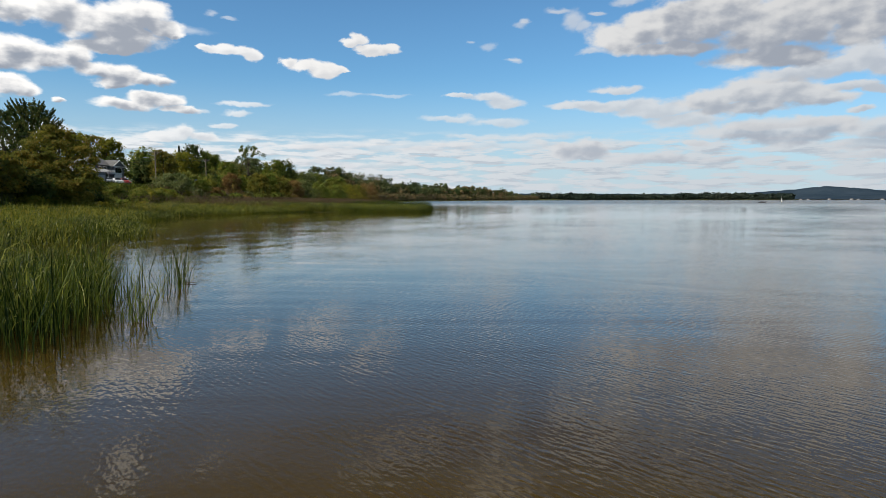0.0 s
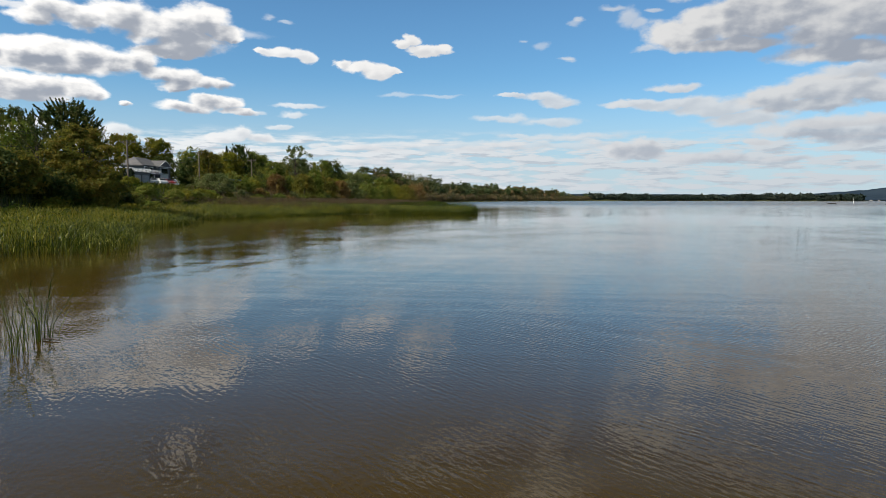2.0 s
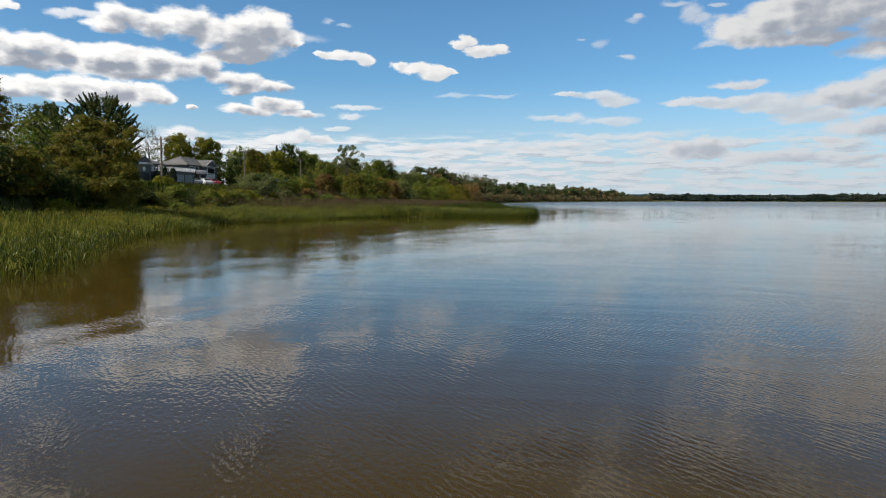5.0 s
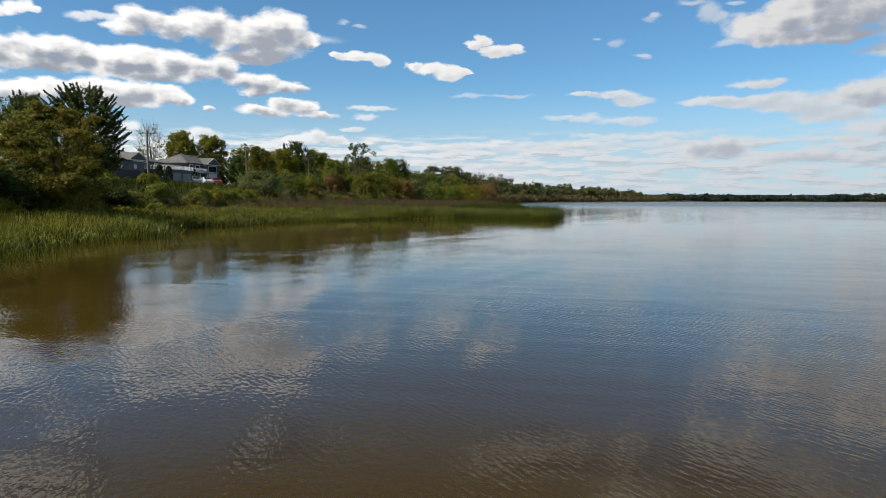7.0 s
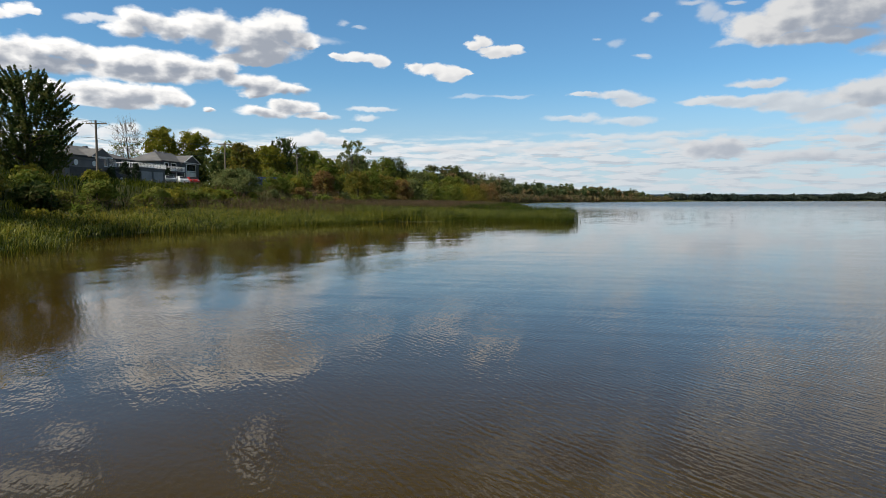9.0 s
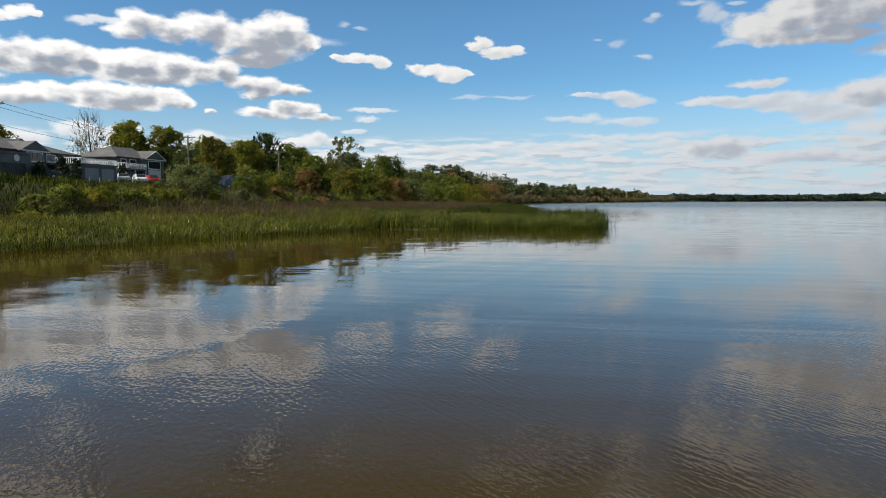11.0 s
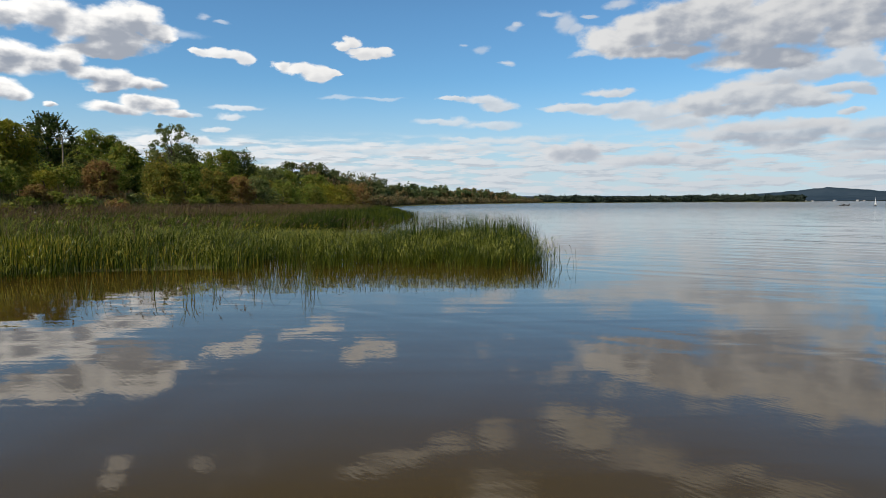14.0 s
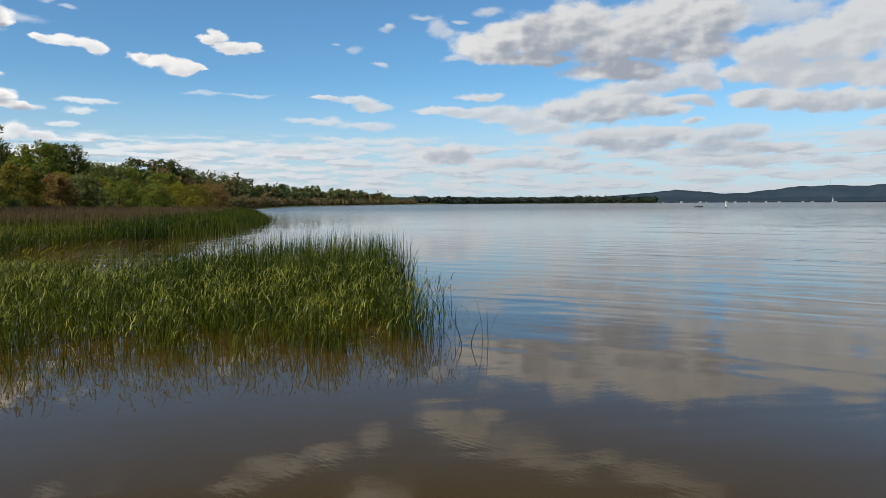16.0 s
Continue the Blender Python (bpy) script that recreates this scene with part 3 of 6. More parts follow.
water = link_mesh("water", [(-60, -400, 0), (4800, -400, 0), (4800, 4800, 0), (-60, 4800, 0)], [(0, 1, 2, 3)], M_WATER)
tagged(water, "calm brown lake water with light ripples", "water", kind="structure")


def ridge(name, az0, az1, dist, crest, seed, label):
    """A wooded ridge far across the lake; crest gives its height in metres along the bearing."""
    n = 160
    az = np.radians(np.linspace(az0, az1, n))
    top = crest(np.degrees(az)) + (value_noise(np.degrees(az) * 40, 0 * az, 18, seed) - 0.5) * 5 + (value_noise(np.degrees(az) * 40, 0 * az, 5, seed + 1) - 0.5) * 2.5
    rows = []
    for back, lift in ((-350, -0.02), (-220, 0.35), (-110, 0.72), (0, 1.0), (150, 0.6), (400, 0.0)):
        r = dist + back
        z = np.maximum(top * lift + 3, 2) + (value_noise(np.degrees(az) * 30, 0 * az + back, 9, seed + 2) - 0.5) * 8 * (0.1 < lift < 0.99)
        rows.append(np.stack([r * np.sin(az), r * np.cos(az), z], 1))
    v = np.concatenate(rows)
    f = [(i * n + k, i * n + k + 1, (i + 1) * n + k + 1, (i + 1) * n + k) for i in range(len(rows) - 1) for k in range(n - 1)]
    return tagged(link_mesh(name, v, f, M_HILL_HAZED, smooth=True), label, "hill", kind="structure")


# both ridges carry the haze in their colour; no air haze is rendered
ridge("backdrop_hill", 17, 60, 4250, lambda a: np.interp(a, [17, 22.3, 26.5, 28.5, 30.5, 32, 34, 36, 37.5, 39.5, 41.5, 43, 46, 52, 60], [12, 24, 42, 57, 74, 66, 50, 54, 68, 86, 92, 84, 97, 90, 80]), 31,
      "long wooded hill across the lake, dark green with haze blue painted in")
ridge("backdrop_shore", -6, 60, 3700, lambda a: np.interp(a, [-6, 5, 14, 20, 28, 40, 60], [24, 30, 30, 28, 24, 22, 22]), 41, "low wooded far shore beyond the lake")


# ---- reeds ----
def blades(x, y, z, tall, width, lean, droop, mat, name, parent=None, label=""):
    """Grass blades: tapered strips that lean and nod over, one per root."""
    n = len(x)
    turn = rng.uniform(0, 2 * math.pi, n)
    # most nod the way the wind blows, to +x
    bias = np.where(rng.random(n) < 0.3, rng.normal(0.2, 0.9, n), rng.uniform(0, 2 * math.pi, n))
    lx, ly = np.cos(bias) * lean, np.sin(bias) * lean
    wx, wy = np.cos(turn) * width / 2, np.sin(turn) * width / 2
    pts = []
    for f, w in ((0.0, 1.0), (0.4, 0.95), (0.75, 0.7)):
        off = f * f + droop * max(0.0, f - 0.5)
        cx, cy, cz = x + lx * tall * off, y + ly * tall * off, z + tall * (f - 0.35 * lean * f * f)
        pts += [np.stack([cx - wx * w, cy - wy * w, cz], 1), np.stack([cx + wx * w, cy + wy * w, cz], 1)]
    off = 1 + droop * 1.2
    pts.append(np.stack([x + lx * tall * off, y + ly * tall * off, z + tall * (1 - 0.35 * lean - 0.55 * droop * np.minimum(1.0, lean * 2.5))], 1))
    v = np.stack(pts, 1).reshape(-1, 3)
    one = np.array([(0, 1, 3), (0, 3, 2), (2, 3, 5), (2, 5, 4), (4, 5, 6)])
    t = (np.arange(n)[:, None, None] * 7 + one[None]).reshape(-1, 3)
    ob = big_mesh(name, v, t, mat, parent, label)
    return ob


def strew(x0, x1, y0, y1, per_m2, keep):
    """Random roots in a rectangle, each kept with the chance keep(x, y)."""
    n = int((x1 - x0) * (y1 - y0) * per_m2)
    x, y = rng.uniform(x0, x1, n), rng.uniform(y0, y1, n)
    ok = rng.random(n) < keep(x, y)
    return x[ok], y[ok]


def in_bed(x, y, thin=1.5):
    """Chance to stand in the bed: thinning out over the last metres towards open water."""
    e = reed_edge(y)
    chance = np.clip((e - x) / thin, 0, 1)
    clump = value_noise(x, y, 0.8, 21)
    return chance * np.clip(0.35 + 1.1 * clump, 0, 1) * (x > toe(y) - 1.0)


def shore_low(x, y):
    """Reeds are shorter along the edge of the bed than inside it."""
    inside = np.where((y > 109) & (y < 118) & (x > -22), y - 109.3, reed_edge(y) - x)
    low = np.clip(0.48 + 0.52 * inside / 4.0, 0.48, 1)
    return np.where((x > -13) & (y > 109), np.clip(0.52 + 0.48 * (y - 109.0) / 6.0, 0.52, 1), np.where(y < 20, 1.0, np.where((x > -15) & (y > 109), 0.5 + 0.5 * low, low)))


def stand(name, x, y, height, spread, width, lean, droop, mat, label, category="reeds"):
    z = np.maximum(ground_z(x, y), -0.35) - 0.02
    tall = (height * shore_low(x, y) * np.where((x < -11) & (y > 117) & (y < 130), 0.72, 1.0) + spread * (value_noise(x, y, 2.3, 77) - 0.5) * 2 + spread * (value_noise(x, y, 0.6, 78) - 0.5) * 1.4) * rng.uniform(0.55, 1.12, len(x)) - np.minimum(z, 0)
    ob = blades(x, y, z, tall, rng.uniform(0.7, 1.3, len(x)) * width, np.where(rng.random(len(x)) < 0.13, rng.uniform(0.22, 0.5, len(x)), np.abs(rng.normal(lean, lean * 0.7, len(x))) * 0.7), droop, mat, name)
    return tagged(ob, label, category, kind="stuff")


def arching(name, x, y, height, length, width, mat, label):
    """Loose leaves that spring from the stems and arch over."""
    z = np.maximum(ground_z(x, y), 0.0) + height * shore_low(x, y) * rng.uniform(0.12, 0.72, len(x)) ** 0.6 * (0.85 + 0.3 * value_noise(x, y, 1.5, 79))
    ob = blades(x, y, z, length * rng.uniform(0.5, 1.9, len(x)), rng.uniform(0.7, 1.3, len(x)) * width, rng.uniform(0.35, 1.1, len(x)), 0.5, mat, name)
    return tagged(ob, label, "reeds", kind="stuff")


def plumes(name, x, y, height, mat, label):
    """Feathery seed heads on stalks."""
    z = np.maximum(ground_z(x, y), -0.3)
    n = len(x)
    tall = height * rng.uniform(0.85, 1.12, n)
    pieces_v, pieces_t = [], []
    lx = rng.normal(0.12, 0.08, n)
    for k in range(3):
        a = rng.uniform(0, math.pi, n)
        w = rng.uniform(0.014, 0.034, n)
        lo, hi = tall - rng.uniform(0.18, 0.28, n), tall
        c = np.stack([x + lx, y, z + lo], 1)
        m = np.stack([x + lx * 1.5, y, z + (lo + hi) / 2], 1)
        d = np.stack([x + lx * 2.4, y + rng.normal(0, 0.03, n), z + hi - 0.02], 1)
        s = np.stack([np.cos(a) * w, np.sin(a) * w, 0 * w], 1)
        pieces_v.append(np.stack([c, m - s, m + s, d], 1).reshape(-1, 3))
        pieces_t.append((np.arange(n)[:, None, None] * 4 + np.array([(0, 2, 1), (1, 2, 3)])[None]).reshape(-1, 3))
    stalk = np.stack([np.stack([x - 0.004, y, z], 1), np.stack([x + 0.004, y, z], 1), np.stack([x + lx, y, z + tall - 0.1], 1)], 1).reshape(-1, 3)
    pieces_v.append(stalk)
    pieces_t.append(np.arange(3 * n).reshape(-1, 3))
    v, t = join(list(zip(pieces_v, pieces_t)))
    return tagged(big_mesh(name, v, t, mat), label, "reeds", kind="stuff")


def depth_in(x, y):
    """0 at the water's edge of the bed, 1 at the bank."""
    e = reed_edge(y)
    return np.clip((e - x) / np.maximum(e - toe(y), 1.0), 0, 1)


# the stand by the start of the flight, in open water
def near_stand(x, y):
    front = np.clip((-5.05 - x) / 2.4, 0, 1) ** 1.3 * np.clip((y - 7.4) / 1.6, 0.12, 1)
    side = np.clip((-0.5 * y - 0.05 - x) / 0.45, 0, 1) * (x > -0.85 * y)
    return front * side * np.clip((17.5 - y) / 3.0, 0, 1) * (0.2 + value_noise(x, y, 0.55, 3))


def outliers(x, y):
    """Sparse stems in clumps between the stand and open water."""
    along = (y - 11.2) / 5.9
    line = -5.45 - 1.45 * along
    tuft = np.clip(1.6 - np.hypot(x + 5.5, y - 11.5) / 0.22, 0, 1) + 0.8 * np.clip(1.5 - np.hypot(x + 6.55, y - 15.6) / 0.25, 0, 1) + 0.8 * np.clip(1.5 - np.hypot(x + 6.8, y - 16.8) / 0.2, 0, 1)
    loose = 0.13 * (value_noise(x, y, 0.4, 9) > 0.5) * (x < line) * (along > -0.1) * (along < 1)
    return tuft + loose


x, y = strew(-15, -5, 7, 17.5, 185, near_stand)
stand("reed_bed", x, y, 1.55, 0.3, 0.016, 0.20, 0.55, M_REED_DARK, "dense deep-green bulrushes standing in the open lake")
x, y = strew(-9, -5, 10.8, 17.4, 270, outliers)
stand("reed_bed", x, y, 1.28, 0.25, 0.015, 0.28, 0.5, M_REED_DARK, "sparse thin green rushes leaning out of still water")
# the main bed along the shore: green front, taller at the point
x, y = strew(-46, -13, 24, 109, 26, lambda x, y: in_bed(x, y) * np.clip(1.3 - depth_in(x, y) * 1.4, 0.1, 1))
stand("reed_bed", x, y, 0.95, 0.4, 0.024, 0.34, 0.6, M_REED_MARSH, "broad bed of green reeds along the marshy shore")
x, y = strew(-48, -16, 24, 134, 24, lambda x, y: in_bed(x, y) * np.clip(depth_in(x, y) * 3 - 0.55, 0, 1) * (value_noise(x, y, 9, 15) > 0.22) * (y < 118))
stand("marsh_grass", x, y, 1.25, 0.2, 0.035, 0.2, 0.6, M_REED_YELLOW, "yellow-green marsh grass behind the reeds", "grass")
x, y = strew(-24, -0.5, 108.7, 128, 92, lambda x, y: in_bed(x, y, 0.9) * np.clip((y - 108.6) / 3.5 + 0.1, 0, 1) * np.clip(1.9 - 2.2 * value_noise(x, y, 0.9, 61) * (y < 113), 0, 1) * np.clip(2.6 * value_noise(x, y, 0.6, 62) - 0.55, 0.03, 1) * np.where(y < 117, np.clip((-2.2 - x) / 1.6, 0.14, 1), 1))
stand("reed_bed", x, y, 1.32, 0.30, 0.018, 0.26, 0.55, M_REED, "tall green bulrushes on the point, bending over open water")
x, y = strew(-12, -1.0, 116, 127, 60, lambda x, y: in_bed(x, y, 0.7) * np.clip((x + 12) / 6, 0, 1))
stand("reed_bed", x, y, 2.0, 0.2, 0.018, 0.10, 0.25, M_REED_DARK, "tallest upright bulrushes at the end of the point")
x, y = strew(-52, -20, 108, 160, 20, lambda x, y: in_bed(x, y) * np.clip(1.2 - depth_in(x, y) * 0.8, 0, 1))
stand("reed_bed", x, y, 1.45, 0.25, 0.030, 0.15, 0.5, M_REED_MARSH, "green reeds filling the marsh behind the point")
x, y = strew(-58, -9, 158, 420, 7, lambda x, y: in_bed(x, y, 3.0))
stand("reed_bed", x, y, 1.5, 0.25, 0.055, 0.13, 0.4, M_REED, "long bed of green reeds along the farther shore")
x, y = strew(-24, -1.8, 109.8, 122, 150, lambda x, y: in_bed(x, y, 1.2) * np.clip((y - 109.5) / 4 + 0.12, 0, 1) * np.clip(2.6 * value_noise(x, y, 0.6, 62) - 0.5, 0.05, 1))
arching("reed_leaves", x, y, 1.45, 0.21, 0.017, M_REED_LEAF, "arching pale green leaves among the rushes")
x, y = strew(-44, -18, 60, 110, 30, lambda x, y: in_bed(x, y) * np.clip(0.25 + 1.3 * value_noise(x, y, 2.2, 64), 0, 1))
arching("reed_leaves", x, y, 1.1, 0.30, 0.028, M_REED_LEAF, "arching pale green leaves among the reeds")
x, y = strew(-44, -13, 24, 60, 30, lambda x, y: in_bed(x, y) * np.clip(0.25 + 1.3 * value_noise(x, y, 1.6, 65), 0, 1))
arching("reed_leaves", x, y, 1.1, 0.26, 0.024, M_REED_LEAF, "arching pale green leaves among the reeds")
x, y = strew(-15, -5, 7, 17.5, 110, near_stand)
arching("reed_leaves", x, y, 1.35, 0.32, 0.011, M_REED_LEAF, "arching leaves among the bulrushes")
x, y = strew(-52, -20, 110, 160, 9, lambda x, y: in_bed(x, y))
arching("reed_leaves", x, y, 1.3, 0.4, 0.024, M_REED_LEAF, "arching pale green leaves among the reeds")
# brown grass climbing the foot of the bank
x, y = strew(-62, -38, 122, 330, 6, lambda x, y: (x < toe(y) + 1) * (x > toe(y) - 8.5) * np.clip(0.3 + value_noise(x, y, 2.5, 92), 0, 1))
stand("reed_bed", x, y, 1.5, 0.3, 0.05, 0.2, 0.5, M_REED_BROWN, "brown grass gone to seed on the foot of the bank", "grass")
x, y = strew(-46, -17, -8, 24, 7, lambda x, y: in_bed(x, y))
stand("reed_bed", x, y, 1.2, 0.3, 0.05, 0.25, 0.5, M_REED_MARSH, "green reeds along the marshy shore")
# a dark clump by the pool behind the point
x, y = strew(-23, -18, 155, 161, 60, lambda x, y: np.clip(1.4 - np.hypot((x + 20.4) / 1.8, (y - 158) / 1.8), 0, 1))
stand("reed_bed", x, y, 2.3, 0.3, 0.03, 0.16, 0.4, M_REED_DARK, "dark clump of rushes standing by the pool")
# brown reed grass towards the bank
x, y = strew(-60, -24, 104, 330, 10, lambda x, y: in_bed(x, y) * np.clip(depth_in(x, y) * 4 - 1.8 - 1.3 * ((y > 124) & (y < 165)) + 2 * (value_noise(x, y, 5, 90) - 0.5), 0, 1) * np.clip((y - 103) / 12, 0, 1))
stand("reed_bed", x, y, 2.25, 0.25, 0.045, 0.14, 0.5, M_REED_BROWN, "brown reed grass gone to seed below the bank")
x, y = strew(-56, -16, 78, 230, 2.2, lambda x, y: in_bed(x, y) * np.clip(depth_in(x, y) * 3 - 0.6 - 1.2 * ((y > 124) & (y < 165)), 0, 1))
plumes("reed_plumes", x, y, 2.1, M_PLUME, "purple-brown feathery seed heads of reed grass")
x, y = strew(-22, -8, 115, 124, 1.8, lambda x, y: in_bed(x, y) * (value_noise(x, y, 3, 8) > 0.45) * np.clip((-5 - x) / 4, 0.15, 1))
plumes("reed_plumes", x, y, 1.9, M_PLUME, "brown seed heads above the green rushes")
x, y = strew(-20.5, -15.2, 119.5, 125, 4, lambda x, y: (value_noise(x, y, 1.2, 95) > 0.45) * 1.0)
plumes("goldenrod", x, y, 1.45, M_GOLDENROD, "yellow goldenrod flowering among the rushes")
# rough grass on the bank and the yards
x, y = strew(-80, -34, 40, 330, 3.0, lambda x, y: (x < toe(y) + 1.5) * np.clip(1.2 - (toe(y) - x) / 55, 0, 1) * np.clip(0.4 + value_noise(x, y, 4, 33), 0, 1))
stand("bank_grass", x, y, 0.55, 0.25, 0.05, 0.35, 0.6, M_REED_MARSH, "rough green and yellow grass on the bank", "grass")

x, y = strew(-66, -34, 44, 136, 9, lambda x, y: (x < toe(y) + 2) * (x > toe(y) - 15) * np.clip(0.3 + 1.2 * value_noise(x, y, 2.5, 34), 0, 1))
stand("bank_weeds", x, y, 0.95, 0.35, 0.07, 0.35, 0.6, M_REED_MARSH, "lush green weeds covering the sunny bank", "weeds")

# thin fringe round the end of the point, bowing over the water
x, y = strew(-4.5, -1.7, 110.4, 122.5, 9, lambda x, y: 0.25 + 0.75 * (value_noise(x, y, 0.5, 44) > 0.6))
n = len(x)
fringe = blades(x, y, 0 * x - 0.3, rng.uniform(1.1, 1.9, n), 0 * x + 0.015, np.abs(rng.normal(0.28, 0.14, n)), 0.35, M_REED, "reed_fringe")
tagged(fringe, "thin bowing rushes fringing the end of the point", "reeds", kind="stuff")
# leaves adrift along the edge of the bed
n = 130
x, y = rng.uniform(-29, -19, n), rng.uniform(86, 109, n)
ok = (x > reed_edge(y)) & (x < reed_edge(y) + 2.6)
x, y = x[ok], y[ok]
s = rng.uniform(0.03, 0.09, len(x))
ang = rng.uniform(0, 6.3, len(x))
corner = [np.stack([x + s * f * np.cos(ang + q), y + s * f * np.sin(ang + q), 0 * x + 0.012], 1) for q, f in ((0, 1.0), (1.1, 0.6), (2.6, 0.7), (3.9, 0.9), (5.1, 0.6))]
v = np.stack(corner, 1).reshape(-1, 3)
t = (np.arange(len(x))[:, None, None] * 5 + np.array([(0, 1, 2), (0, 2, 3), (0, 3, 4)])[None]).reshape(-1, 3)
tagged(big_mesh("floating_leaves", v, t, M_REED_LEAF), "small pale leaves adrift beside the reeds", "leaves", kind="stuff")
# a bit of driftwood by the first stand
v, t = tube([(0, 0, 0.02), (0.16, 0.02, 0.03), (0.34, 0.0, 0.015)], [0.018, 0.015, 0.006], 6)
drift_a = tube([(0.12, 0.01, 0.03), (0.05, 0.03, 0.09)], [0.010, 0.004], 5)
v, t = join([(v, t), drift_a])
driftwood = big_mesh("driftwood", v, t, M_BARK)
driftwood.matrix_world = pose(-6.75, 16.7, 0, 0, 0, -8)
tagged(driftwood, "dark forked stick floating beside the rushes", "driftwood")

# single tufts of rush standing off the point
TUFT = [(-11.9, 104.0, 15, 1.25, 0.12), (-13.6, 103.9, 5, 1.0, 0.05), (-13.85, 104.1, 4, 0.9, 0.05), (-13.0, 103.3, 3, 0.9, 0.04), (-15.1, 102.4, 9, 1.1, 0.12), (-14.7, 102.3, 4, 0.8, 0.06),
        (-16.4, 103.2, 5, 0.9, 0.08), (-14.7, 103.5, 7, 0.8, 0.08), (-18.1, 102.6, 10, 0.9, 0.25), (-18.8, 104.5, 12, 0.9, 0.4), (-17.3, 105.2, 10, 0.8, 0.4), (-13.8, 106.2, 12, 0.9, 0.5), (-12.6, 107.4, 14, 0.9, 0.5)]
for tx, ty, k, tall, round_ in TUFT:
    tuft = thing("rush_tuft", pose(tx, ty, -0.25), "thin tuft of green rushes standing alone in water", "reeds", "rush tufts off the point")
    for n in range(k):
        blades(rng.normal(0, round_, 1), rng.normal(0, round_, 1), np.zeros(1), tall * rng.uniform(0.6, 1.1, 1) + 0.25, np.array([0.014]), np.abs(rng.normal(0.22, 0.13, 1)), 0.4, M_REED_DARK, "stem", tuft)

# bleached branches washed up along the foot of the wood
for k in range(30):
    y = rng.uniform(188, 262)
    x = float(toe(y)) - rng.uniform(0.5, 6.0)
    long, rise = rng.uniform(1.0, 2.8), rng.uniform(0.1, 1.3) * (k % 3 != 0)
    main = [(0, 0, 0.05), (long * 0.4, rng.normal(0, 0.12), 0.08 + rise * 0.5), (long, rng.normal(0, 0.2), 0.06 + rise)]
    bits = [tube(main, [0.075, 0.06, 0.02], 6)]
    for f in (0.45, 0.7):
        root = np.array(main[0]) * (1 - f) + np.array(main[2]) * f
        bits.append(tube([root, root + np.array([rng.uniform(0.1, 0.5), rng.normal(0, 0.3), rng.uniform(0.2, 0.8)])], [0.035, 0.01], 5))
    v, t = join(bits)
    branch = big_mesh("dead_branch", v, t, M_DEADWOOD)
    branch.matrix_world = pose(x, y, float(ground_z(x, y)) - 0.04, 0, 0, rng.uniform(0, 360))
    tagged(branch, "bleached dead branch lying at the foot of the bank", "branch", "dead branches along the shore")


# ---- trees ----
def leaf_cards(p, nrm, leaf, slim=0.5):
    """Leaves as pointed kites, slightly folded, at places p and facing nrm."""
    n = len(p)
    nrm = nrm / (np.linalg.norm(nrm, axis=1)[:, None] + 1e-9)
    a = np.cross(nrm, rng.normal(0, 1, (n, 3)))
    a /= np.linalg.norm(a, axis=1)[:, None] + 1e-9
    b = np.cross(nrm, a)
    s = (leaf * rng.uniform(0.55, 1.35, n))[:, None]
    v = np.stack([p - a * s, p + b * s * slim - nrm * s * 0.14, p + a * s, p - b * s * slim - nrm * s * 0.14], 1).reshape(-1, 3)
    t = (np.arange(n)[:, None, None] * 4 + np.array([(0, 1, 2), (0, 2, 3)])[None]).reshape(-1, 3)
    return v, t


def unit(v):
    return v / (np.linalg.norm(v, axis=-1, keepdims=True) + 1e-9)


def bough_leaves(centres, radii, out, per, leaf, flat=0.8, sprigs=7, loose=0.28):
    """Boughs of leaves: each a heap of smaller rounded sprigs on its outer and upper side, the leaves lying on their shells."""
    n = len(centres)
    d = unit(rng.normal(0, 1, (n, sprigs, 3)) + 0.7 * out[:, None, :] + np.array([0, 0, 0.35]))
    sc = centres[:, None, :] + d * (radii[:, None] * rng.uniform(0.45, 0.85, (n, sprigs)))[..., None] * np.array([1, 1, flat])
    sr = radii[:, None] * rng.uniform(0.32, 0.60, (n, sprigs))
    each = max(3, per // sprigs)
    e = unit(rng.normal(0, 1, (n, sprigs, each, 3)) + 0.35 * d[:, :, None, :] + np.array([0, 0, 0.25]))
    reach = np.where(rng.random((n, sprigs, each)) < loose, rng.uniform(1.0, 1.7, (n, sprigs, each)), rng.uniform(0.6, 1.08, (n, sprigs, each)))
    p = sc[:, :, None, :] + e * (sr[:, :, None] * reach)[..., None] * np.array([1, 1, flat])
    nrm = 0.8 * e + 0.35 * d[:, :, None, :] + np.array([0, 0, 0.25]) + rng.normal(0, 0.5, p.shape)
    shell = leaf_cards(p.reshape(-1, 3), nrm.reshape(-1, 3), leaf)
    k = max(4, per // 6)
    q = centres[:, None, :] + rng.normal(0, 0.32, (n, k, 3)) * radii[:, None, None]
    return join([shell, leaf_cards(q.reshape(-1, 3), rng.normal(0, 1, (n * k, 3)) + np.array([0, 0, 0.6]), leaf * 1.7, 0.7)])


